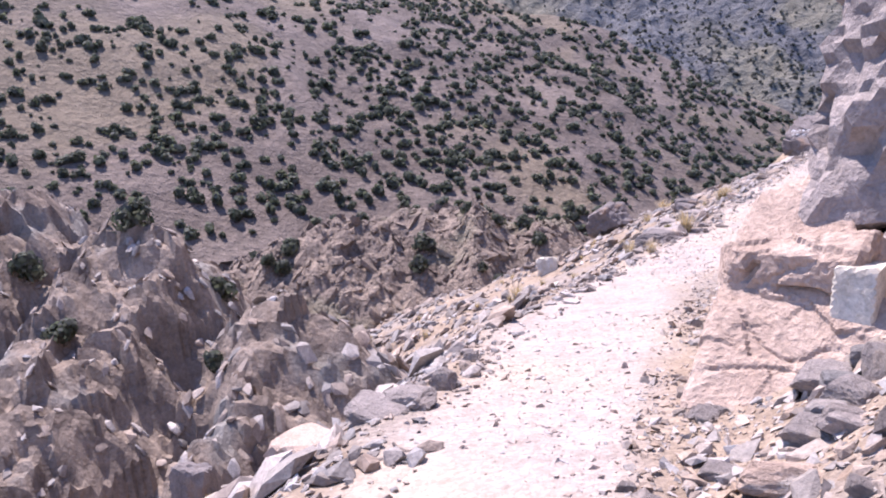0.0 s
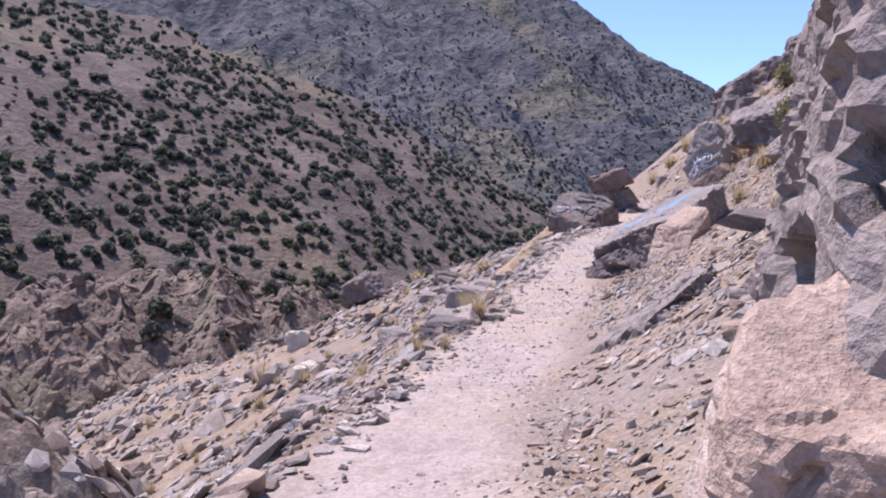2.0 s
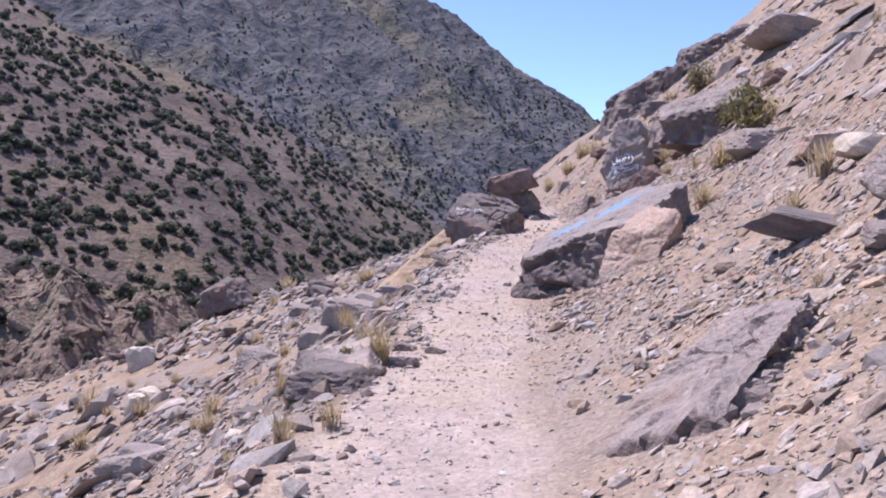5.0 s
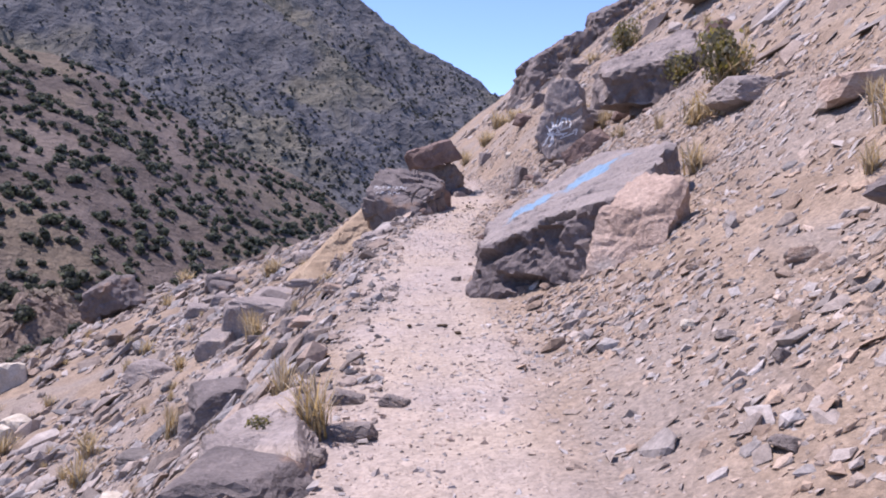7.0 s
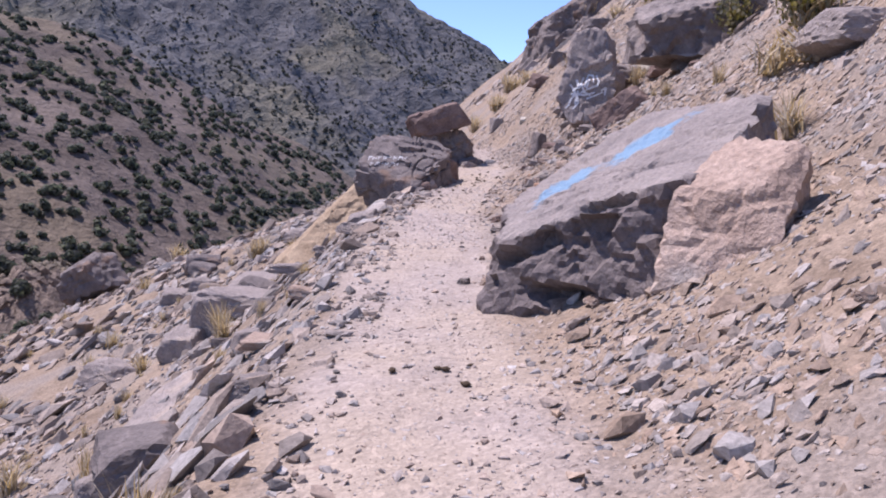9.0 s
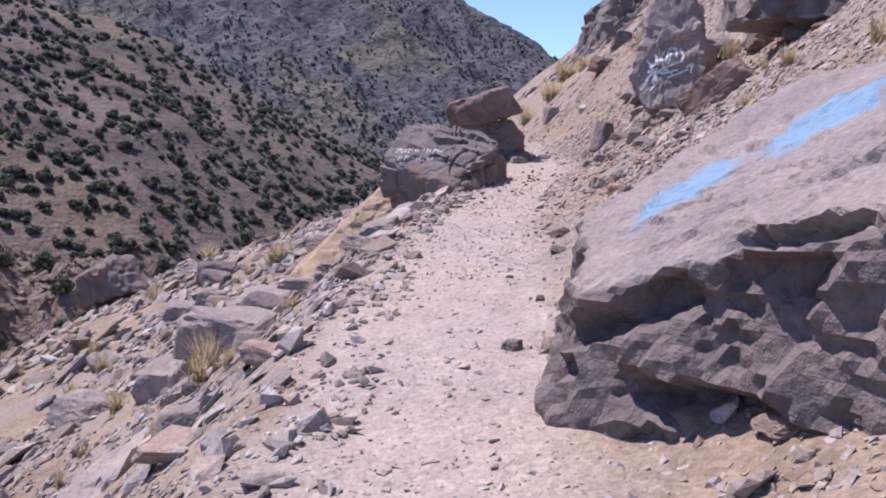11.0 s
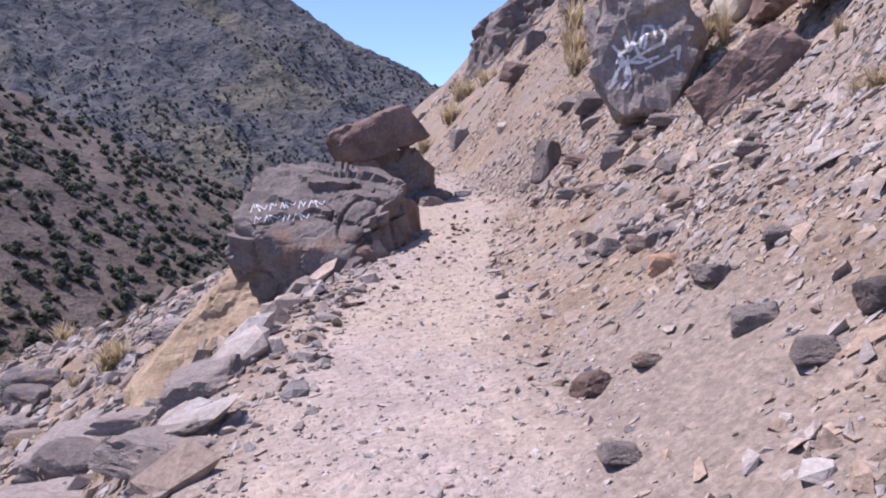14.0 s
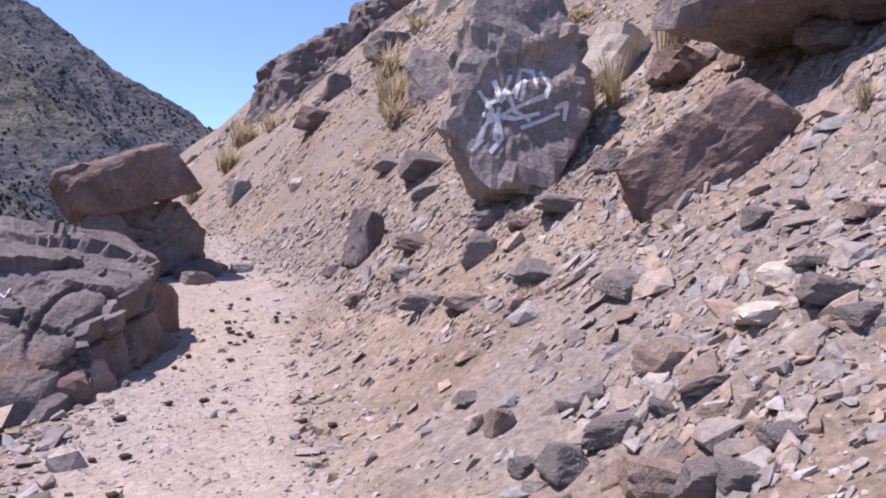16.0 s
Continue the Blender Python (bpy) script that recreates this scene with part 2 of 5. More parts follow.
# the distant haze is painted in as a blue-grey base colour
HAZED_MOUNTAIN_ROCK = stone("hazed_mountain_rock", (0.06, 0.062, 0.07), (0.125, 0.122, 0.124), 0.02, 0.95, 1.0, fine=0.10, patch=(0.13, 0.12, 0.095), patch_scale=0.006, patch_at=0.52)
FOLIAGE = leafy(stone("juniper_leaf", (0.075, 0.09, 0.062), (0.135, 0.148, 0.098), 0.2, 0.7, 0.0, island=0.4, fine=1.5))
SCRUB = leafy(stone("mountain_scrub_leaf", (0.055, 0.062, 0.055), (0.09, 0.095, 0.075), 0.05, 0.8, 0.0, island=0.3, fine=0.5))
STRAW = leafy(stone("dry_grass_blade", (0.36, 0.275, 0.15), (0.58, 0.46, 0.27), 8.0, 0.8, 0.0, island=0.3, fine=60.0))
SHRUB = leafy(stone("yellow_green_leaf", (0.14, 0.13, 0.05), (0.32, 0.28, 0.12), 6.0, 0.7, 0.0, island=0.35, fine=60.0))
DUNG = stone("dry_dung", (0.05, 0.035, 0.022), (0.10, 0.07, 0.045), 20.0, 0.95, 0.5, fine=90.0)
WHITE_PAINT = plain("white_paint", (0.62, 0.62, 0.62), 0.7, 0.2)


# ---- noise in numpy ----
_tab = np.random.RandomState(7).rand(4096).astype(np.float64)


def vnoise(x, y, z=0.0):
    """Smooth value noise between -1 and 1."""
    x, y, z = np.broadcast_arrays(np.asarray(x, float), np.asarray(y, float), np.asarray(z, float))
    ix, iy, iz = np.floor(x).astype(int), np.floor(y).astype(int), np.floor(z).astype(int)
    fx, fy, fz = x - ix, y - iy, z - iz
    fx, fy, fz = (f * f * (3 - 2 * f) for f in (fx, fy, fz))
    total = 0.0
    for dx in (0, 1):
        for dy in (0, 1):
            for dz in (0, 1):
                h = ((ix + dx) * 73856093 ^ (iy + dy) * 19349663 ^ (iz + dz) * 83492791) & 4095
                w = (fx if dx else 1 - fx) * (fy if dy else 1 - fy) * (fz if dz else 1 - fz)
                total = total + w * _tab[h]
    return 2 * total - 1


def fbm(x, y, z=0.0, octaves=4, gain=0.5):
    total, amp = 0.0, 1.0
    for k in range(octaves):
        total = total + amp * vnoise(np.asarray(x) * 2**k + 17 * k, np.asarray(y) * 2**k + 5 * k, np.asarray(z) * 2**k)
        amp *= gain
    return total


def ridged(x, y, octaves=4):
    total, amp = 0.0, 1.0
    for k in range(octaves):
        total = total + amp * (1 - 2 * np.abs(vnoise(np.asarray(x) * 2**k + 31 * k, np.asarray(y) * 2**k + 9 * k)))
        amp *= 0.5
    return total


def shards(p, seed):
    """Broken facets: each cell of a jittered grid has a height and a tilt of its own, so that edges run between them."""
    base = np.floor(p).astype(int)
    best, value = np.full(len(p), 9.0), np.zeros(len(p))
    for dx in (-1, 0, 1):
        for dy in (-1, 0, 1):
            for dz in (-1, 0, 1):
                c = base + np.array([dx, dy, dz])
                h = (c[:, 0] * 73856093 ^ c[:, 1] * 19349663 ^ c[:, 2] * 83492791 ^ seed * 7919) & 4095
                j = np.stack([_tab[h], _tab[(h * 7 + 1) & 4095], _tab[(h * 13 + 5) & 4095]], -1)
                off = p - (c + j)
                dist = (off**2).sum(-1)
                tilt = np.stack([_tab[(h * 3 + 11) & 4095], _tab[(h * 5 + 17) & 4095], _tab[(h * 11 + 23) & 4095]], -1) - 0.5
                val = (_tab[(h * 17 + 3) & 4095] - 0.5) + 1.3 * (off * tilt).sum(-1)
                near = dist < best
                best, value = np.where(near, dist, best), np.where(near, val, value)
    return value


# ---- the lie of the land ----
# u runs along the valley side, v across it (uphill positive); the trail's middle line is v = c(u).
AXIS = radians(27.5)
ALONG, ACROSS = np.array([math.sin(AXIS), math.cos(AXIS)]), np.array([math.cos(AXIS), -math.sin(AXIS)])
TRAIL_XY = np.array([(-1.7, -4.3), (0, 0), (0.4, 3.3), (1.4, 6.4), (2.6, 9.4), (4.0, 11.8), (5.6, 14.2), (7.1, 16.6), (8.5, 18.8), (9.9, 21.1), (11.5, 23.4), (13.3, 25.6), (15.3, 27.7), (17.0, 30.2), (18.4, 33.4)])
TRAIL_U, TRAIL_C = TRAIL_XY @ ALONG, TRAIL_XY @ ACROSS
TRAIL_Z = np.array([0.0, -0.25, -0.40, -0.43, -0.45, -0.45, -0.36, -0.22, -0.06, 0.22, 0.52, 0.72, 0.97, 1.35, 1.9])
TRODDEN = np.array([0, 0, 0, 0, 0.1, 0.25, 0.3, 0.3, 0.3, 0.6, 1.1, 0.9, 0.4, 0.2, 0])
BANK = np.array([0.95, 0.9, 0.75, 0.5, 0.6, 0.66, 0.58, 0.62, 0.62, 0.62, 0.62, 0.64, 0.9, 1.1, 1.0])

SHELF = np.array([0, 0.3, 0.4, 0.3, 0.1, 0, 0, 0, 0, 0, 0, 0, 0, 0, 0])


def smooth(u, values):
    """Values along the trail, eased between the stations."""
    return sum(np.interp(u + k, TRAIL_U, values) for k in (-1.2, -0.6, 0, 0.6, 1.2)) / 5


def uv(x, y):
    return np.asarray(x) * ALONG[0] + np.asarray(y) * ALONG[1], np.asarray(x) * ACROSS[0] + np.asarray(y) * ACROSS[1]


def xy(u, v):
    return u * ALONG[0] + v * ACROSS[0], u * ALONG[1] + v * ACROSS[1]


def softmax0(x, k):
    return 0.5 * (x + np.sqrt(x * x + k * k))


def land(x, y, rough=True):
    """The height of the ground."""
    u, v = uv(x, y)
    d = v - smooth(u, TRAIL_C)
    zc = smooth(u, TRAIL_Z)
    up = softmax0(d - 0.75 - smooth(u, SHELF), 0.25)
    far = np.clip((u - 45) / 60, 0, 1)
    bank = smooth(u, BANK)
    right = np.minimum(up, 2.3) * bank + np.clip(up - 2.3, 0, None) * 0.81
    right = right - np.clip(up - 45, 0, None) * 0.3
    dn = softmax0(-d - 1.3, 0.25)
    left = 0.5 * dn + 0.42 * (dn - softmax0(dn - 2.9, 0.6) + 0.03) + np.clip(dn - 18, 0, 60) * 0.12
    left = left * (1 - 0.2 * np.clip((u - 26) / 6, 0, 1))
    # the side ends in a shoulder some way ahead, where the left flank falls into the valley
    fall = np.clip(u - 52 + 0.5 * d, 0, None) * np.clip(-d / 8, 0, 1)
    z = zc + right - left - 0.5 * np.minimum(fall, 60)
    if rough:
        w = np.clip(1 - np.abs(d) / 0.9, 0, 1)
        out = np.clip((np.abs(d) - 0.7) / 2.5, 0, 1)
        z = z + 0.018 * fbm(x * 1.7, y * 1.7, 0.3, 3) + 0.008 * fbm(x * 7, y * 7, 0.1, 2)
        z = z + out * (0.10 * fbm(x * 0.9, y * 0.9, 2.0, 4) + 0.03 * fbm(x * 4, y * 4, 1.0, 2))
        wide = np.clip((np.abs(d) - 4) / 20, 0, 1)
        z = z + wide * (1.1 * fbm(x * 0.13, y * 0.13, 4.0, 4))
    return z


def land1(x, y):
    return float(land(np.array([float(x)]), np.array([float(y)]))[0])


def mesh_object(name, verts, faces, material, smooth_shade=True, parent=None):
    me = bpy.data.meshes.new(name)
    verts = np.asarray(verts, np.float32)
    faces = np.asarray(faces, np.int32)
    n, k = faces.shape
    me.vertices.add(len(verts))
    me.vertices.foreach_set("co", verts.ravel())
    me.loops.add(n * k)
    me.loops.foreach_set("vertex_index", faces.ravel())
    me.polygons.add(n)
    me.polygons.foreach_set("loop_start", np.arange(0, n * k, k, dtype=np.int32))
    me.polygons.foreach_set("use_smooth", np.full(n, smooth_shade))
    me.update(calc_edges=True)
    me.validate()
    me.materials.append(material)
    ob = new(name, me)
    ob.parent = parent
    return ob


def grid_faces(rows, cols):
    i = np.arange(rows * cols).reshape(rows, cols)
    return np.stack([i[:-1, :-1], i[:-1, 1:], i[1:, 1:], i[1:, :-1]], -1).reshape(-1, 4)


def steps(*spans):
    """Grid lines: (from, to, step) spans one after another."""
    return np.unique(np.concatenate([np.arange(a, b, s) for a, b, s in spans]).round(4))


gu = steps((-40, -6, 1.6), (-6, 0, 0.3), (0, 36, 0.10), (36, 60, 0.35), (60, 150, 2.0))
gd = steps((-90, -30, 2.5), (-30, -10, 0.7), (-10, -4, 0.22), (-4, 5, 0.09), (5, 12, 0.25), (12, 40, 0.8), (40, 100, 3))
U, Dd = np.meshgrid(gu, gd, indexing="ij")
V = Dd + smooth(U, TRAIL_C)
GX, GY = xy(U, V)
GZ = land(GX, GY)
ground = mesh_object("ground", np.stack([GX, GY, GZ], -1).reshape(-1, 3), grid_faces(*U.shape)[:, ::-1], SOIL)
edge_l = -1.12 + 0.22 * fbm(GX * 0.5, GY * 0.5, 9.0, 3)
edge_r = 0.75 + 0.25 * fbm(GX * 0.5, GY * 0.5, 12.0, 3)
worn = np.clip((Dd - edge_l) / 0.3, 0, 1) * np.clip((edge_r - Dd) / 0.4, 0, 1)
att = ground.data.attributes.new("worn", "FLOAT", "POINT")
att.data.foreach_set("value", worn.ravel().astype(np.float32))
tagged(ground, "stony mountain trail of pale dust on a scree slope", "ground", kind="structure")

# the floor of the valley, out to the horizon
vx, vy = np.meshgrid(np.linspace(-4000, 4000, 90), np.linspace(-4000, 4000, 90), indexing="ij")
vz = -48 + 4 * fbm(vx / 300, vy / 300, 0, 3)
valley = mesh_object("valley_ground", np.stack([vx, vy, vz], -1).reshape(-1, 3), grid_faces(90, 90)[:, ::-1], HILL_SOIL)
tagged(valley, "dry stony valley floor below the trail", "ground", kind="structure")


def polar_slope(name, az, inner, outer, crest, foot, material, rough, seed, rows=160, back=1.25, power=1.0):
    """A mountainside seen from the trail: from its foot up to a crest given by bearing and elevation."""
    a = np.linspace(az[0], az[1], int((az[1] - az[0]) * 6))
    t = np.r_[np.linspace(0, 1, rows), np.linspace(1.04, 1.5, 12)]
    A, T = np.meshgrid(a, t, indexing="ij")
    r_in, r_out = np.interp(A, *inner), np.interp(A, *outer)
    R = r_in + (r_out - r_in) * T
    top = np.tan(np.radians(np.interp(A, *crest))) * r_out + 1.2
    low = np.interp(A, *foot)
    shape = np.where(T <= 1, np.clip(T, 0, 1) ** power, 1 - (T - 1) * back)
    X, Y = R * np.sin(np.radians(A)), R * np.cos(np.radians(A))
    Z = low + (top - low) * shape
    Z = Z + rough(X, Y, np.clip(np.minimum(T * 3, 1), 0, 1))
    ob = mesh_object(name, np.stack([X, Y, Z], -1).reshape(-1, 3), grid_faces(*A.shape), material)
    return ob, (A, T, X, Y, Z)


# the bushy hillside over the valley, its ridge falling to the right
hill, hill_grid = polar_slope(
    "opposite_hillside", (-75, 34), ((-75, -20, 0, 10, 34), (90, 100, 112, 120, 150)), ((-75, -20, 10, 34), (230, 240, 250, 260)),
    ((-75, -28, -10, 5.2, 10.2, 15.4, 20.5, 24.5, 28, 34), (24, 19, 14.5, 10.0, 8.3, 5.8, 3.0, 0.9, -1.5, -6)),
    ((-75, -28, -10, 0, 10, 34), (-20, -11, -11, -12, -15, -34)), HILL_SOIL,
    lambda x, y, w: w * (2.2 * fbm(x / 35, y / 35, 1.5, 4) + 1.6 * ridged((x * 0.8 + y * 0.6) / 26, (y * 0.8 - x * 0.6) / 90, 3) - 1.0), 3)
tagged(hill, "dry brown hillside with scattered junipers over the valley", "hillside", kind="structure")

# the high mountain behind it, its haze put into the rock colour
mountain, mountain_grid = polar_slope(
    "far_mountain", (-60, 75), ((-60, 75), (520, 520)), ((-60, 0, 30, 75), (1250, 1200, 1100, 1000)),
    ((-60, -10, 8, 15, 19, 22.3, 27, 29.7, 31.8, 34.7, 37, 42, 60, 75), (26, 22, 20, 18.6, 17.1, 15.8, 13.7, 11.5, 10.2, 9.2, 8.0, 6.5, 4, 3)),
    ((-60, 75), (-50, -50)), HAZED_MOUNTAIN_ROCK,
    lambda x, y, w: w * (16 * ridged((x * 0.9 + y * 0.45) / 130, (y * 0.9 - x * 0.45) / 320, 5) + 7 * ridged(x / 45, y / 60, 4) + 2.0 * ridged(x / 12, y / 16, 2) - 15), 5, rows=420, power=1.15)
tagged(mountain, "hazy blue-grey rocky mountain with sparse scrub under blue sky", "mountain", kind="structure")


# the craggy knoll in the valley
def knoll_height(x, y):
    b, r = np.degrees(np.arctan2(x, y)), np.hypot(x, y)
    top = np.interp(b, (-26, -17, -13.4, -9, -3, 3, 8.7, 13, 20), (-18, -13.5, -11, -7.6, -6.8, -6.7, -9.3, -15, -26))
    face = np.clip((r - 80) / 17, 0, 1) ** 0.7
    z = -24 + (top + 24) * face - np.clip(r - 101, 0, None) * 0.10
    return z + np.clip(face * 3, 0, 1) * (1.5 * ridged(x / 9, y / 13, 3) + 0.7 * fbm(x / 2.5, y / 2.5, 0, 3) - 1.0)


ka, kr = np.meshgrid(np.linspace(-30, 24, 420), np.linspace(72, 130, 230), indexing="ij")
kx, ky = kr * np.sin(np.radians(ka)), kr * np.cos(np.radians(ka))
knoll = mesh_object("rocky_knoll", np.stack([kx, ky, knoll_height(kx, ky)], -1).reshape(-1, 3), grid_faces(*ka.shape), CRAG_ROCK, False)
tagged(knoll, "craggy brown rock knoll with shrubs in the valley", "rock knoll", kind="structure")


# the rocky spur across the gully below the first bend
def spur_height(x, y):
    sx, sy = x + 13.5, y - 27.0
    along, over = sx * 0.93 - sy * 0.36, sx * 0.36 + sy * 0.93
    h = 0.9 - 0.30 * softmax0(along + 2, 2.0) - np.abs(over) * np.where(over < 0, 0.50, 0.6)
    h = h + 0.7 * fbm(x * 0.11, y * 0.11, 3.0, 3) + 0.35 * fbm(x * 0.4, y * 0.4, 5.0, 2)
    step = 1.15
    k = (h + 0.35 * fbm(x * 0.35, y * 0.35, 7.0, 2)) / step
    ledge = (np.floor(k) + np.clip((k % 1 - 0.35) / 0.5, 0, 1)) * step
    h = 0.3 * h + 0.7 * ledge
    gully = (x + 7.6 + 0.55 * fbm(x * 0.3, y * 0.3, 1.0, 3)) - 0.20 * (y - 19)
    h = h - 1.9 * np.exp(-(gully / 0.9) ** 2) - 1.3 * np.exp(-((gully + 5.5) / 0.9) ** 2)
    p = np.stack([x, y, h], -1).reshape(-1, 3) + 0.25 * np.stack([fbm(x * 0.8, y * 0.8, k, 2) for k in (1.0, 5.0, 9.0)], -1).reshape(-1, 3)
    broken = 0.5 * shards(p / np.array([2.3, 1.8, 2.0]) + 70, 5) + 0.28 * shards(p / np.array([0.9, 0.8, 0.8]) + 30, 6) + 0.12 * shards(p / 0.4 + 30, 7)
    h = h + broken.reshape(h.shape) + 0.05 * fbm(x * 1.1, y * 1.1, 0.0, 3)
    u, v = uv(x, y)
    h = h - 0.9 * softmax0(v - smooth(u, TRAIL_C) + 11.5, 1.5)
    return np.maximum(h, land(x, y) - 0.4)


px, py = np.meshgrid(np.arange(-34, 1, 0.16), np.arange(7, 42, 0.16), indexing="ij")
spur = mesh_object("rocky_spur", np.stack([px, py, spur_height(px, py)], -1).reshape(-1, 3), grid_faces(*px.shape)[:, ::-1], CRAG_NEAR, False)
tagged(spur, "ledged brown rock spur across the gully", "rock outcrop", kind="structure")


# ---- stones ----
def hull_template(seed, points=13, flat=1.0):
    """Vertices and triangles of one small broken stone."""
    rng = random.Random(seed)
    bm = bmesh.new()
    for _ in range(points):
        p = Vector((rng.gauss(0, 1), rng.gauss(0, 1), rng.gauss(0, 1))).normalized() * rng.uniform(0.75, 1.0)
        bm.verts.new((p.x, p.y * rng.uniform(0.8, 1), p.z * flat))
    res = bmesh.ops.convex_hull(bm, input=bm.verts)
    bmesh.ops.delete(bm, geom=[g for g in res["geom_interior"] if isinstance(g, bmesh.types.BMVert)], context="VERTS")
    bmesh.ops.triangulate(bm, faces=bm.faces)
    bm.verts.index_update()
    v = np.array([w.co[:] for w in bm.verts])
    f = np.array([[w.index for w in q.verts] for q in bm.faces])
    bm.free()
    return v, f


PEBBLES = [hull_template(140 + k, 8, (0.4, 0.55, 0.7)[k % 3]) for k in range(12)]
STONES = [hull_template(40 + k, 12 + k % 4, (0.45, 0.6, 0.75, 0.5)[k % 4]) for k in range(14)]


def scatter(name, x, y, size, material, seed, sink=0.25, tilt=0.5, height=land):
    """One mesh of many stones lying on the ground."""
    shapes = PEBBLES if size.max() < 0.13 else STONES
    rng = np.random.RandomState(seed)
    z = height(x, y)
    e = 0.15
    gxs, gys = (height(x + e, y) - height(x - e, y)) / (2 * e), (height(x, y + e) - height(x, y - e)) / (2 * e)
    gxs, gys = np.clip(gxs, -0.8, 0.8), np.clip(gys, -0.8, 0.8)
    verts, faces, base = [], [], 0
    which = rng.randint(0, len(shapes), len(x))
    for k, (tv, tf) in enumerate(shapes):
        idx = np.where(which == k)[0]
        if not len(idx):
            continue
        n = len(idx)
        a = rng.rand(n) * 6.2832
        s = size[idx][:, None] * np.stack([rng.uniform(0.7, 1.3, n), rng.uniform(0.6, 1.0, n), rng.uniform(0.6, 1.1, n)], 1)
        p = tv[None] * s[:, None, :]
        tx, ty = rng.normal(0, tilt * 0.5, n)[:, None], rng.normal(0, tilt * 0.5, n)[:, None]
        pz = p[..., 2] + tx * p[..., 0] + ty * p[..., 1]
        px = p[..., 0] - tx * p[..., 2]
        py = p[..., 1] - ty * p[..., 2]
        ca, sa = np.cos(a)[:, None], np.sin(a)[:, None]
        wx, wy = px * ca - py * sa, px * sa + py * ca
        wz = pz + gxs[idx][:, None] * wx + gys[idx][:, None] * wy + z[idx][:, None] + (size[idx] * (0.35 - sink))[:, None]
        verts.append(np.stack([wx + x[idx][:, None], wy + y[idx][:, None], wz], -1).reshape(-1, 3))
        faces.append((tf[None] + (np.arange(n) * len(tv))[:, None, None] + base).reshape(-1, 3))
        base += n * len(tv)
    return mesh_object(name, np.concatenate(verts), np.concatenate(faces), material, False)


def strew(n, u_range, d_range, seed, clump=0.0):
    """Places strewn along the trail, between two distances from its middle line."""
    rng = np.random.RandomState(seed)
    u = rng.uniform(*u_range, n * 3)
    d = rng.uniform(*d_range, n * 3)
    x, y = xy(u, d + smooth(u, TRAIL_C))
    keep = vnoise(x * 0.8, y * 0.8, seed) > rng.uniform(-1, 1, n * 3) * (1 - clump) + clump * 0.1
    if d_range[0] > 0:
        # the trodden strip widens where the trail bends
        bare = 0.5 + smooth(u, TRODDEN)
        keep &= (d > bare) | (rng.rand(n * 3) < 0.3)
    return x[keep][:n], y[keep][:n]


def sizes(n, low, high, seed, power=2.2):
    """Many small, few large."""
    r = np.random.RandomState(seed).rand(n)
    return (low ** (1 - power) + r * (high ** (1 - power) - low ** (1 - power))) ** (1 / (1 - power))


def strewn(name, label, category, n, u_range, d_range, low, high, material, seed, clump=0.3, sink=0.25, power=2.2):
    x, y = strew(n, u_range, d_range, seed, clump)
    return tagged(scatter(name, x, y, sizes(len(x), low, high, seed + 1, power), material, seed + 2, sink), label, category, kind="stuff")


strewn("trail_gravel", "pale angular gravel trodden into the dusty trail", "gravel", 26000, (0, 40), (-1.4, 1.0), 0.008, 0.06, GRAVEL, 11, 0.2, 0.38, 2.5)
strewn("edge_stones", "grey broken stones along the outer trail edge", "stones", 5200, (0, 42), (-1.9, -0.6), 0.02, 0.14, SCREE, 21, 0.2, 0.2, 2.3)
strewn("lower_scree", "grey and brown scree on the slope below the trail", "scree", 17000, (0, 46), (-9, -1.1), 0.035, 0.30, SCREE, 31, 0.3, 0.2, 2.3)
strewn("lower_rubble", "weathered rubble far down the slope below the trail", "scree", 9000, (2, 70), (-30, -7), 0.09, 0.6, SCREE, 41, 0.3, 0.2, 2.3)
strewn("upper_gravel", "loose gravel on the bank above the trail", "gravel", 60000, (2, 40), (0.5, 5.2), 0.015, 0.10, BANK_STONE, 51, 0.2, 0.25, 2.5)
strewn("slope_gravel", "flaky gravel over the upper slope", "gravel", 16000, (4, 60), (4.5, 16), 0.03, 0.12, BANK_STONE, 55, 0.2, 0.25, 2.5)
strewn("lower_gravel", "small grey stones between the scree below the trail", "gravel", 26000, (0, 44), (-6, -1.2), 0.015, 0.09, SCREE, 57, 0.2, 0.25, 2.4)
strewn("upper_scree", "broken stones on the bank above the trail", "scree", 4600, (2, 44), (0.8, 8), 0.04, 0.145, BANK_STONE, 61, 0.4, 0.2, 2.4)
strewn("upper_rubble", "boulders and rubble high on the slope", "scree", 5000, (8, 90), (5, 45), 0.10, 0.9, SCREE, 71, 0.4, 0.25, 2.3)


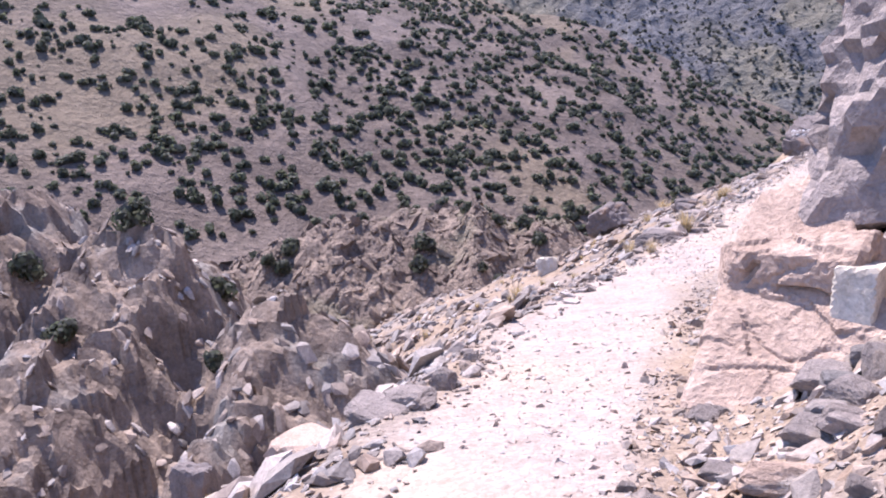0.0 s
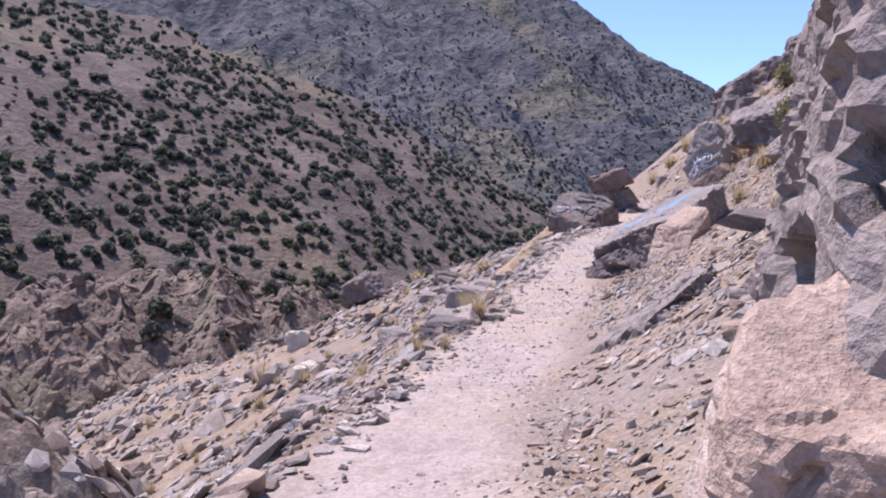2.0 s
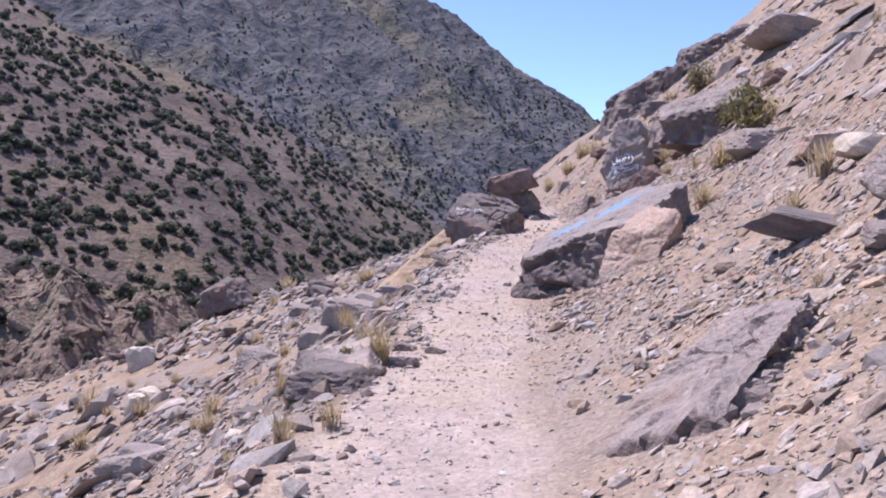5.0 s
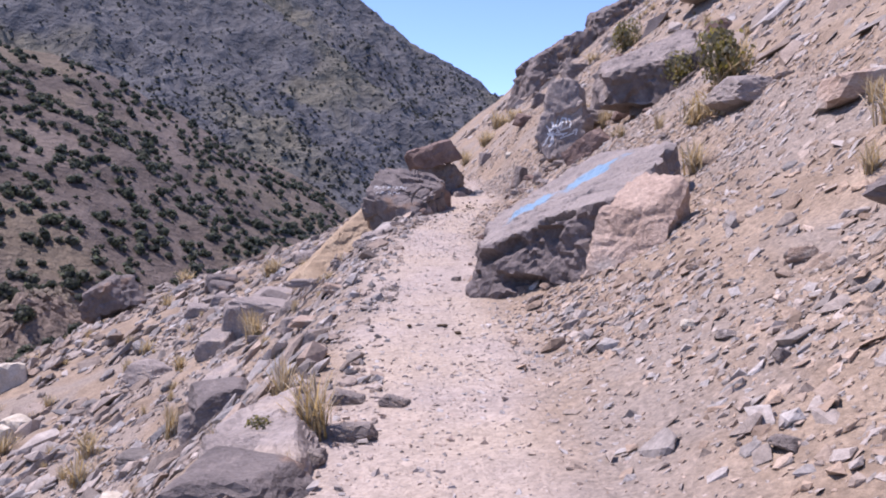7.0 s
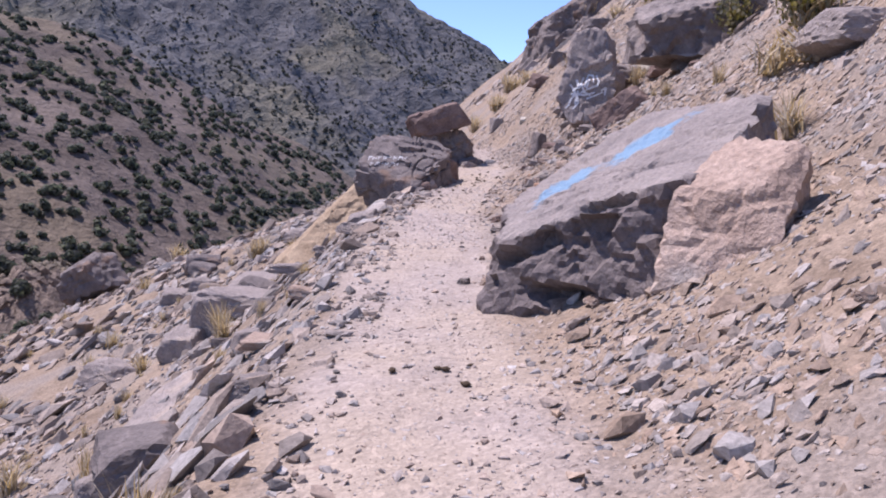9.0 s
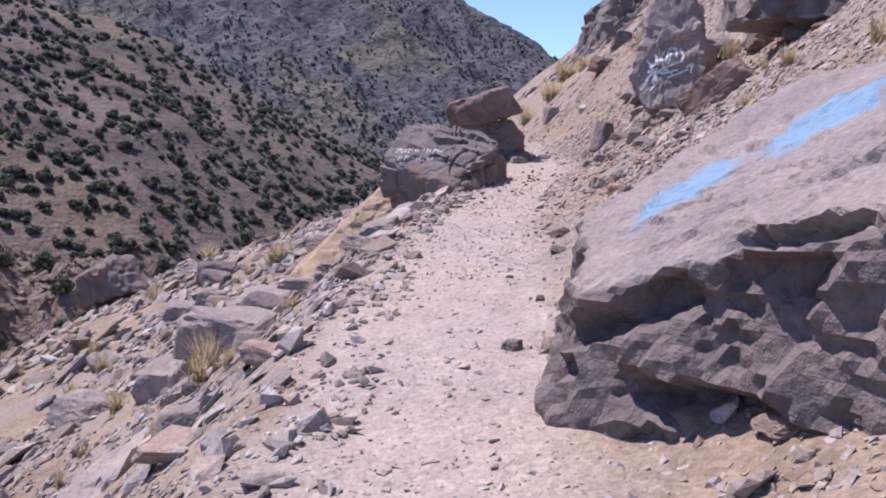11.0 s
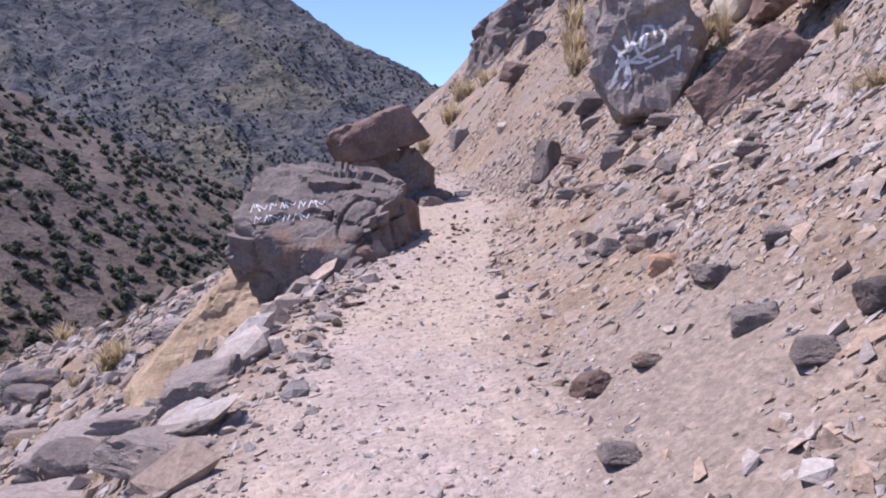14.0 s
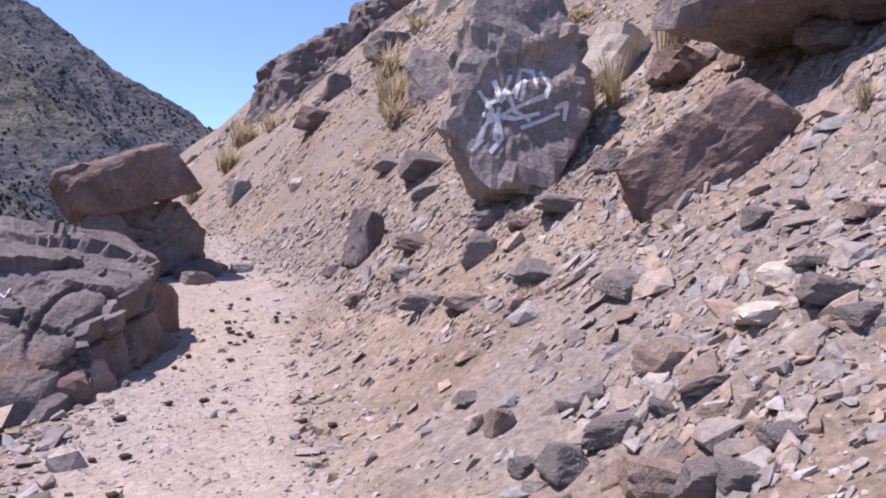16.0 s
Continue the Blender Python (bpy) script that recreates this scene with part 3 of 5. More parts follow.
# ---- boulders ----
def boulder(name, label, at, size, turn, planes, material, seed, tilt=(0, 0), rough=0.03, detail=5, sink=0.1, z=None, category="boulder", group="", worn=40):
    """One large rock: a block cut by planes (normal, distance), then weathered. at: x, y of its middle; z: the height of its base."""
    rng = random.Random(seed)
    cuts = [(Vector(nrm).normalized(), dist) for nrm, dist in planes]
    for _ in range(9):
        nrm = Vector((rng.gauss(0, 1), rng.gauss(0, 1), rng.gauss(0, 0.8))).normalized()
        cuts.append((nrm, rng.uniform(0.93, 1.15)))
    bm = bmesh.new()
    bmesh.ops.create_icosphere(bm, subdivisions=detail, radius=1)
    co = np.array([v.co[:] for v in bm.verts])
    total = np.zeros(len(co))
    for nrm, dist in cuts:
        total += np.clip(co @ np.array(nrm) / dist, 0, None) ** worn
    r = total ** (-1 / worn)
    p = co * r[:, None] * np.array(size)[None] / 2
    s = max(size)
    o = seed * 3.7
    q = p / 0.5 + o
    crag = 0.6 * np.abs(fbm(q[:, 0], q[:, 1], q[:, 2], 4)) - 0.25 + 0.25 * fbm(q[:, 0] * 4, q[:, 1] * 4, q[:, 2] * 4, 2)
    crack = np.clip(0.06 - np.abs(vnoise(q[:, 0] * 0.7 + 9, q[:, 1] * 0.7, q[:, 2] * 1.6)), 0, 0.06) / 0.06
    cell = 0.24 * s
    broken = shards(p * np.array([1, 1, 1.35]) / cell + 50 + o, seed) + 0.5 * shards(p / (cell * 0.4) + 90 + o, seed + 1)
    p = p + co * (rough * s * (0.7 * crag - 0.7 * crack + 1.5 * broken))[:, None]
    for v, w in zip(bm.verts, p):
        v.co = w
    me = bpy.data.meshes.new(name)
    bm.to_mesh(me)
    bm.free()
    me.materials.append(material)
    me.shade_flat()
    ob = new(name, me)
    m = pose(0, 0, 0, tilt[0], tilt[1], -turn)
    low = min((m @ v.co).z for v in me.vertices)
    if z is None:
        z = land1(*at) - sink
    ob.matrix_world = Matrix.Translation((at[0], at[1], z - low)) @ m
    return tagged(ob, label, category, group)


def cut_rock(name, label, centre, planes, material, seed, rough=0.03, cell=0.5, gashes=(), detail=6, worn=70, category="boulder", parent=None):
    """A large rock bounded by planes (normal, point, roughness, share of the dark tint); gashes: (point, along,
    half-length, half-height, inward, depth).
    """
    c = np.array(centre, float)
    bm = bmesh.new()
    bmesh.ops.create_icosphere(bm, subdivisions=detail, radius=1)
    co = np.array([v.co[:] for v in bm.verts])
    total, nrm, amp, dark_share = np.zeros(len(co)), np.zeros((len(co), 3)), np.zeros(len(co)), np.zeros(len(co))
    for normal, point, k, f in planes:
        n = np.array(normal, float) / np.linalg.norm(normal)
        w = np.clip(co @ n / (n @ (np.array(point, float) - c)), 0, None) ** worn
        total, nrm, amp, dark_share = total + w, nrm + w[:, None] * n, amp + w * k, dark_share + w * f
    p = co * (total ** (-1 / worn))[:, None]
    nrm, amp, dark_share = nrm / total[:, None], amp / total, dark_share / total
    o = seed * 3.7
    q = p + c * 0.37 + o
    bend = np.stack([fbm(q[:, 0] * 1.7, q[:, 1] * 1.7, q[:, 2] * 1.7 + k * 9, 3) for k in range(3)], -1)
    w = p + 0.16 * bend
    broken = shards(w * np.array([1, 1, 1.5]) / cell + 50 + o, seed) + 0.55 * shards(w / (cell * 0.42) + 90 + o, seed + 1) + 0.25 * shards(w / (cell * 0.16) + 20 + o, seed + 2)
    crag = fbm(q[:, 0] * 3, q[:, 1] * 3, q[:, 2] * 3, 4)
    cracks = sum(np.clip(0.05 - np.abs(vnoise(q[:, 0] * a + k, q[:, 1] * b, q[:, 2] * d)), 0, 0.05) / 0.05 for a, b, d, k in ((0.8, 0.8, 2.2, 5), (2.1, 1.2, 0.9, 31)))
    p = p + nrm * (rough * amp * (2.0 * broken + 0.35 * crag) - 0.022 * np.minimum(cracks, 1))[:, None]
    for point, along, half, high, inward, depth in gashes:
        g = p + c - np.array(point) + 0.05 * bend
        a = g @ (np.array(along) / np.linalg.norm(along)) / half
        i = np.array(inward) / np.linalg.norm(inward)
        b = np.sqrt(np.clip((g**2).sum(-1) - (a * half) ** 2 - (g @ i) ** 2, 0, None)) / high
        p = p + i * (depth * np.exp(-(a * a + b * b) ** 2) * (np.abs(g @ i) < 0.8))[:, None]
    for v, x in zip(bm.verts, p):
        v.co = x
    me = bpy.data.meshes.new(name)
    bm.to_mesh(me)
    bm.free()
    me.materials.append(material)
    me.shade_flat()
    me.attributes.new("dark_share", "FLOAT", "POINT").data.foreach_set("value", dark_share.astype(np.float32))
    ob = new(name, me)
    ob.location = centre
    if parent is None:
        return tagged(ob, label, category)
    ob.parent = parent
    ob.matrix_parent_inverse = Matrix.Translation(-parent.location)
    return ob


BLOCK = [((0, 0, 1), 0.9), ((0, 0, -1), 0.9), ((0, -1, 0.1), 0.85), ((0, 1, 0), 0.9), ((1, 0, 0.1), 0.9), ((-1, 0, 0.1), 0.9)]
WEDGE = [((0, -0.35, 0.94), 0.72), ((0, 0, -1), 0.9), ((0, -1, -0.25), 0.85), ((0, 1, 0), 0.9), ((1, -0.2, 0.2), 0.9), ((-1, 0, 0.3), 0.88)]
SLAB = [((0, 0, 1), 0.8), ((0, 0, -1), 0.8), ((0.3, -1, 0), 0.85), ((-0.2, 1, 0), 0.9), ((1, 0.3, 0.2), 0.9), ((-1, 0.2, 0.1), 0.88)]
SPIRE = [((0.3, -1, 0.25), 0.7), ((0, 1, 0), 0.9), ((1, 0, 0.35), 0.75), ((-1, -0.1, 0.2), 0.85), ((0.1, 0, 1), 0.95), ((0, 0, -1), 0.9)]

POTATO = [((0.2, -1, 0.15), 0.72), ((0, 1, 0), 0.9), ((1, -0.2, 0.5), 0.85), ((1, 0, -0.6), 0.98), ((-1, -0.1, 0.25), 0.86), ((-0.8, 0, -0.7), 1.0), ((0.3, 0, 1), 0.95), ((0, 0, -1), 0.95)]
CRAG = [((0.1, -0.3, 1), 0.72), ((-0.7, -0.2, 0.7), 0.78), ((-1, 0, 0.1), 0.92), ((0.9, -0.5, 0.3), 0.85), ((0.5, -1, 0.15), 0.85), ((-0.3, -1, 0.2), 0.85), ((0.8, 0.1, 0.7), 0.9), ((0, 1, 0), 0.9), ((0, 0, -1), 0.9)]

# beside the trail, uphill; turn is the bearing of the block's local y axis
# front, toe and base are tinted darker than the sloping top
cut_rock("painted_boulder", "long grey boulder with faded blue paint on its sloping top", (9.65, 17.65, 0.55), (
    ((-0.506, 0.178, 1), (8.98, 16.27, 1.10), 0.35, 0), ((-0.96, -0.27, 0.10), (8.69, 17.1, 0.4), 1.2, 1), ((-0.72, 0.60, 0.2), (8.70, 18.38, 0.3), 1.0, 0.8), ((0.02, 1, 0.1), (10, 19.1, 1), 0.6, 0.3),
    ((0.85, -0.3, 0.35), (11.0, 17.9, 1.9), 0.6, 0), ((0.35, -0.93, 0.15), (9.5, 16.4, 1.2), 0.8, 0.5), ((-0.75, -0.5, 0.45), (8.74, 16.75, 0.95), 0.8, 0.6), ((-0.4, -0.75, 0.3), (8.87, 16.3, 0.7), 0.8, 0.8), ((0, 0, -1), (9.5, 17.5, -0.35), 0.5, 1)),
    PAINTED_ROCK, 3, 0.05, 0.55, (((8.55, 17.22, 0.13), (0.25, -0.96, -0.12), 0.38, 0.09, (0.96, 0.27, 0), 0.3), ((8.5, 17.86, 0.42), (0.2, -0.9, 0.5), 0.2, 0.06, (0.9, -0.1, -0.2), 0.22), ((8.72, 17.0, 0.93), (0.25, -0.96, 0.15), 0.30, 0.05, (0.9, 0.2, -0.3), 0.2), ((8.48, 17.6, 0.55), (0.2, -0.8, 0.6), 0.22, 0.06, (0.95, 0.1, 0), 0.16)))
cut_rock("pale_slab", "pale pinkish slab leaning on the grey boulder", (9.3, 16.0, 0.6), (
    ((-0.93, -0.30, 0.25), (8.93, 15.95, 0.6), 0.4, 0), ((-0.55, -0.1, 0.8), (8.98, 15.95, 0.98), 0.4, 0), ((0.35, -0.9, -0.1), (9.0, 15.6, 0.7), 0.7, 0), ((-0.3, -0.35, -0.9), (8.9, 15.95, 0.36), 0.7, 0), ((0, 1, 0), (9.4, 16.45, 0.6), 0.6, 0), ((1, 0, 0.2), (9.65, 16, 0.9), 0.6, 0), ((-0.4, -0.7, 0.55), (9.0, 15.74, 0.86), 0.5, 0)),
    PINK_ROCK, 8, 0.025, 0.45, detail=5)
graf = boulder("scrawled_boulder", "upright dark boulder with white scrawled paint", (16.45, 25.35), (1.28, 1.0, 2.2), 55, POTATO, GREY_ROCK, 5, (-10, 4), 0.026, 5, z=1.98)
boulder("leaning_block", "reddish brown block tilted out of the slope", (15.35, 23.3), (1.2, 0.75, 0.68), 62, BLOCK, BROWN_ROCK, 6, (0, -36), 0.016, 5, z=1.62)
road = boulder("roadside_boulder", "large dark grey boulder with brown broken faces on the trail edge", (13.5, 27.8), (3.4, 1.8, 1.5), -42, CRAG, DARK_ROCK, 12, (5, -10), 0.024, 6, z=0.15)
boulder("perched_boulder", "flat brown boulder perched over the trail edge", (16.1, 30.9), (1.6, 1.35, 0.85), 50, SLAB, BROWN_ROCK, 14, (8, -15), 0.018, 5, z=2.0)
boulder("prop_boulder", "dark boulder under the perched block", (16.35, 31.0), (1.6, 1.4, 1.45), 20, BLOCK, DARK_ROCK, 15, (0, 0), 0.05, 5, z=0.9)
cut_rock("ochre_slab", "long ochre bedrock slab sloping off the outer trail edge", (13.0, 31.0, -0.4), (
    ((-0.62, 0.30, 0.72), (12.7, 31.0, 0.0), 0.4, 0), ((-0.40, -0.55, 0.72), (12.6, 30.35, -0.2), 0.6, 0), ((0.4, 0.9, 0), (13.2, 32.6, 0), 0.6, 0), ((0.8, -0.5, 0.3), (13.7, 30.6, 0.6), 0.7, 0), ((-0.9, 0.2, 0.1), (11.7, 31.4, -0.9), 0.5, 0), ((0, 0, -1), (13, 31, -2.0), 0.5, 0)),
    OCHRE_ROCK, 16, 0.05, 0.7, detail=5)
# the underside takes the full dark tint, the top none
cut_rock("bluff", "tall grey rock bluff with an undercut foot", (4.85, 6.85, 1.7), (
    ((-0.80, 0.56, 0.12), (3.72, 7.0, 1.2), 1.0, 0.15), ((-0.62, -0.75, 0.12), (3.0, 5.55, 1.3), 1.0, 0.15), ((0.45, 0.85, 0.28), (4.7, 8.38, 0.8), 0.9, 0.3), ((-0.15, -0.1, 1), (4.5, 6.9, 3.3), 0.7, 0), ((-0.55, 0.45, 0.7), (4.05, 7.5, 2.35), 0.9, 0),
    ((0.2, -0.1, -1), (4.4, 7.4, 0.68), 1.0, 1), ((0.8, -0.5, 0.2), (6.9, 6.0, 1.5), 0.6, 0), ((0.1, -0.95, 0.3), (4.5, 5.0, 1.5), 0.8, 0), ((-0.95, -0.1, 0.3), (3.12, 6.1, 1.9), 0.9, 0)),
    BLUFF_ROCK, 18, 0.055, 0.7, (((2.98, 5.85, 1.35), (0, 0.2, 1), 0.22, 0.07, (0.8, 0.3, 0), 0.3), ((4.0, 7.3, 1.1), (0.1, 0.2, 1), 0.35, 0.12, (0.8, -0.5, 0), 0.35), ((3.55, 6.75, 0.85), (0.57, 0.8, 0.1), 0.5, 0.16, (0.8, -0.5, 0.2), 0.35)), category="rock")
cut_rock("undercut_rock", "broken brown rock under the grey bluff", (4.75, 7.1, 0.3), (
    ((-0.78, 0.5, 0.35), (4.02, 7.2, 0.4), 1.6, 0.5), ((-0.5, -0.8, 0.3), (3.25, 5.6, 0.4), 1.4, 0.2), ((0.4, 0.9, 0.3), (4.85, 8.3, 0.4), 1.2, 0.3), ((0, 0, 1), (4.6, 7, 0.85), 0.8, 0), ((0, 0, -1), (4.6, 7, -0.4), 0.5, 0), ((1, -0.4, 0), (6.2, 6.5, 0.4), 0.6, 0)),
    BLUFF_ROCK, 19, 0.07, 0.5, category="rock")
cut_rock("low_bedrock", "smooth grey bedrock ledge beside the trail", (5.75, 10.95, 0.2), (
    ((-0.52, 0.28, 0.80), (5.65, 10.85, 0.44), 0.5, 0), ((0.12, -0.9, 0.42), (5.3, 10.5, 0.15), 1.8, 0.35), ((-0.35, 0.93, 0.2), (5.6, 11.5, 0.4), 0.7, 0.1), ((-0.95, -0.2, 0.25), (4.78, 10.85, -0.1), 1.0, 0.7), ((1, 0, 0.2), (6.05, 11.2, 0.6), 0.8, 0), ((0, 0, -1), (5.6, 11, -0.6), 0.5, 0)),
    BLUFF_ROCK, 24, 0.04, 0.45, category="rock")
cut_rock("slope_outcrop", "long dark rock outcrop high on the slope", (16.9, 22.75, 3.9), (
    ((-0.75, -0.6, 0.1), (16.2, 22.1, 3.7), 1.2, 0.6), ((-0.9, 0.4, 0.2), (15.35, 22.6, 3.7), 1.0, 0.4), ((-0.45, -0.1, 0.88), (16.3, 22.3, 4.2), 0.6, 0), ((0.6, -0.75, 0.3), (17.8, 22.3, 4.4), 0.9, 0.2), ((0.3, 0.95, 0.1), (16.6, 23.6, 4), 0.7, 0), ((1, 0.2, 0.1), (18.3, 22.8, 4.5), 0.7, 0), ((0, 0, -1), (16, 22.4, 3.2), 0.5, 0)),
    BLUFF_ROCK, 41, 0.06, 0.7, detail=5, category="rock")
cut_rock("skyline_crag", "dark crag on the skyline of the slope", (36.8, 48.2, 9.0), (
    ((-0.9, 0.3, 0.25), (34.6, 48.7, 9.2), 1.2, 0.3), ((-0.55, -0.8, 0.25), (35.6, 47.0, 9.4), 1.4, 0.5), ((-0.5, 0.2, 0.85), (35.7, 48.3, 10.5), 0.9, 0), ((0.8, -0.5, 0.1), (39.6, 46.4, 10), 0.8, 0), ((0.3, 0.9, 0), (37, 50.6, 9), 0.8, 0), ((0, 0, 1), (37, 48, 11.6), 0.8, 0), ((0, 0, -1), (36.5, 48, 6.0), 0.5, 0)),
    DARK_ROCK, 42, 0.11, 1.3, detail=5, category="rock")
cut_rock("skyline_crag", "dark crag above another on the skyline", (40.0, 46.2, 12.0), (
    ((-0.9, 0.4, 0.25), (38.2, 46.9, 11.8), 1.2, 0.3), ((-0.5, -0.85, 0.25), (39.0, 44.9, 12.2), 1.4, 0.5), ((-0.45, 0.1, 0.88), (39.3, 46.0, 13.4), 0.9, 0), ((0.8, -0.5, 0.1), (42.6, 44.5, 12), 0.8, 0), ((0.3, 0.9, 0), (40, 48.4, 12), 0.8, 0), ((0, 0, 1), (40, 46, 14.3), 0.8, 0), ((0, 0, -1), (40, 46, 9.0), 0.5, 0)),
    DARK_ROCK, 43, 0.11, 1.3, detail=5, category="rock")
boulder("long_slab", "long greenish grey slab beside the trail", (4.3, 14.45), (0.7, 1.9, 0.45), 30, SLAB, GREY_ROCK, 27, (4, -16), 0.012, 5, z=-0.78)
boulder("tilted_slab", "grey slab with a dark undercut, tilted out of the scree", (6.8, 22.8), (0.95, 2.3, 0.5), 28, SLAB, GREY_ROCK, 28, (6, -24), 0.015, 5, z=-2.5)
boulder("dark_fin", "dark slanted rock on the skyline of the scree", (9.6, 46.2), (2.6, 1.4, 1.7), 60, WEDGE, DARK_ROCK, 30, (0, -20), 0.03, 4)
boulder("white_stone", "pale cream stone beside the dark rock", (10.5, 46.4), (0.9, 0.8, 0.8), 0, BLOCK, PALE_ROCK, 31, (0, 0), 0.03, 3)


# the pink outcrop
pink = new("pink_outcrop")
pink.location = (2.6, 5.2, -0.3)
tagged(pink, "cracked pale pink bedrock bulging over the trail", "rock")
cut_rock("bulge", "", (3.0, 5.65, 0.3), (
    ((-0.74, -0.66, 0.05), (2.52, 5.1, 0.2), 0.5, 0), ((-0.95, 0.1, 0.1), (2.2, 5.6, 0.1), 0.5, 0), ((-0.35, -0.35, 0.85), (2.7, 5.2, 0.62), 0.5, 0), ((0.62, -0.78, 0.1), (2.9, 4.95, 0.4), 0.6, 0), ((-0.6, 0.8, 0.1), (2.3, 5.8, 0.2), 0.6, 0), ((1, 0.2, 0), (4.0, 5.6, 0.5), 0.6, 0), ((0.15, 0.36, 0.92), (2.72, 5.1, 0.68), 0.6, 0), ((0, 0, -1), (3, 5.6, -0.5), 0.5, 0), ((-0.5, -0.7, -0.55), (2.45, 5.15, -0.08), 0.6, 0)),
    PINK_ROCK, 50, 0.026, 0.42, (((2.55, 5.08, 0.27), (0.6, -0.72, -0.1), 0.2, 0.035, (0.74, 0.66, 0), 0.12), ((2.38, 5.3, 0.12), (0.66, -0.74, -0.2), 0.5, 0.018, (0.74, 0.66, 0), 0.06), ((2.36, 5.3, 0.05), (0, 0, 1), 0.12, 0.014, (0.74, 0.66, 0), 0.06), ((2.62, 5.0, 0.05), (0, 0, 1), 0.12, 0.014, (0.74, 0.66, 0), 0.06), ((2.33, 5.33, 0.42), (0.3, -0.5, 0.8), 0.15, 0.02, (0.74, 0.66, 0), 0.07)), parent=pink)
cut_rock("foot_ledge", "pale worn ledge", (2.6, 5.0, -0.3), (
    ((-0.45, -0.5, 0.74), (2.25, 4.85, -0.14), 0.6, 0), ((-0.75, -0.6, 0.35), (1.93, 4.75, -0.35), 0.8, 0), ((-0.9, 0.4, 0.3), (1.9, 5.3, -0.3), 0.6, 0), ((0.35, -0.9, 0.3), (2.3, 4.0, -0.3), 0.6, 0), ((0.3, 0.9, 0), (2.4, 6.1, -0.3), 0.5, 0), ((1, -0.3, 0.2), (3.0, 4.8, -0.1), 0.5, 0), ((0, 0, -1), (2.6, 5, -0.8), 0.5, 0)),
    PINK_ROCK, 51, 0.02, 0.5, parent=pink)
cut_rock("leaning_plate", "flat cream plate", (2.82, 4.92, 0.28), (
    ((-0.7, -0.7, 0.1), (2.72, 4.83, 0.28), 0.2, 0), ((0.7, 0.7, 0), (2.95, 5.05, 0.28), 0.2, 0), ((-0.66, 0.72, 0.05), (2.73, 5.0, 0.28), 0.2, 0), ((0.72, -0.66, -0.05), (2.91, 4.84, 0.28), 0.2, 0), ((0, 0, 1), (2.8, 4.9, 0.47), 0.2, 0), ((0, 0, -1), (2.8, 4.9, 0.08), 0.2, 0)),
    PALE_ROCK, 52, 0.02, 0.3, detail=4, parent=pink)


# ---- loose rocks, one by one ----
KINDS = {"g": (GREY_ROCK, "weathered grey rock on the stony slope"), "d": (DARK_ROCK, "dark grey rock lying in the scree"), "b": (BROWN_ROCK, "reddish brown rock on the stony slope"),
         "k": (PINK_ROCK, "pale pinkish rock beside the trail"), "p": (PALE_ROCK, "pale cream rock lying in the scree"), "o": (ORANGE_ROCK, "orange broken stone on the bank"), "r": (ROCK, "angular rock lying in the scree")}
ROCK_MESHES = {}


def rock_mesh(kind, variant):
    """A shared mesh, about 1 m across, for rocks of one colour."""
    key = (kind, variant)
    if key not in ROCK_MESHES:
        planes = (BLOCK, SLAB, WEDGE, SPIRE, POTATO)[variant % 5]
        ob = boulder("rock", "", (0, 0), (1, 1, 1), 0, planes, KINDS[kind][0], 90 + 7 * variant + ord(kind), (0, 0), 0.02, 4 if kind in "gd" else 3, z=-0.5, worn=60)
        ROCK_MESHES[key] = ob.data
        bpy.data.objects.remove(ob)
    return ROCK_MESHES[key]


def rock(kind, x, y, w, h, rng, flat=1.0):
    ob = new("rock", rock_mesh(kind, rng.randrange(6)))
    depth = w * rng.uniform(0.7, 1.0)
    high = (h * 1.1 if h >= w else max(h * 0.82, w * 0.28)) * flat
    z = land1(x, y)
    ob.matrix_world = Matrix.Translation((x, y, z + high * 0.12)) @ pose(0, 0, 0, rng.uniform(-14, 14), rng.uniform(-14, 14), rng.uniform(-30, 30) - 40) @ Matrix.Diagonal((w * 1.05, depth, high, 1))
    return tagged(ob, KINDS[kind][1], "rock", "loose rocks on the slope")


_rng = random.Random(4)
# kind, x, y, width, height
for row in (("k", -2.90, 17.09, 1.65, 1.08), ("g", -0.19, 5.30, 0.46, 0.15), ("g", 1.13, 3.80, 0.09, 0.07), ("g", 1.81, 4.73, 0.18, 0.11), ("g", 1.59, 3.86, 0.18, 0.12), ("g", 2.04, 3.84, 0.27, 0.18), ("g", 2.18, 3.78, 0.24, 0.18), ("k", 1.78, 3.53, 0.42, 0.19), ("g", 2.40, 4.48, 0.32, 0.21),
            ("g", 0.49, 6.60, 0.17, 0.15), ("g", 1.78, 4.65, 0.11, 0.07), ("g", 1.91, 4.76, 0.11, 0.08), ("r", 2.18, 3.97, 0.21, 0.16), ("g", 2.31, 3.99, 0.26, 0.21), ("r", 2.40, 4.31, 0.20, 0.15), ("g", 2.55, 4.18, 0.20, 0.23), ("r", 2.62, 4.44, 0.19, 0.14), ("r", 2.16, 3.71, 0.26, 0.17),
            ("g", 2.04, 3.93, 0.18, 0.09), ("b", 3.67, 7.50, 0.28, 0.21), ("k", 3.79, 7.16, 0.27, 0.15), ("g", 4.66, 8.10, 0.35, 0.21), ("g", 4.37, 7.73, 0.25, 0.14), ("g", 4.63, 7.76, 0.26, 0.18), ("g", 4.80, 7.88, 0.23, 0.13), ("g", 4.25, 7.34, 0.27, 0.17), ("d", 3.99, 13.94, 0.74, 0.37)):
    rock(*row, _rng)
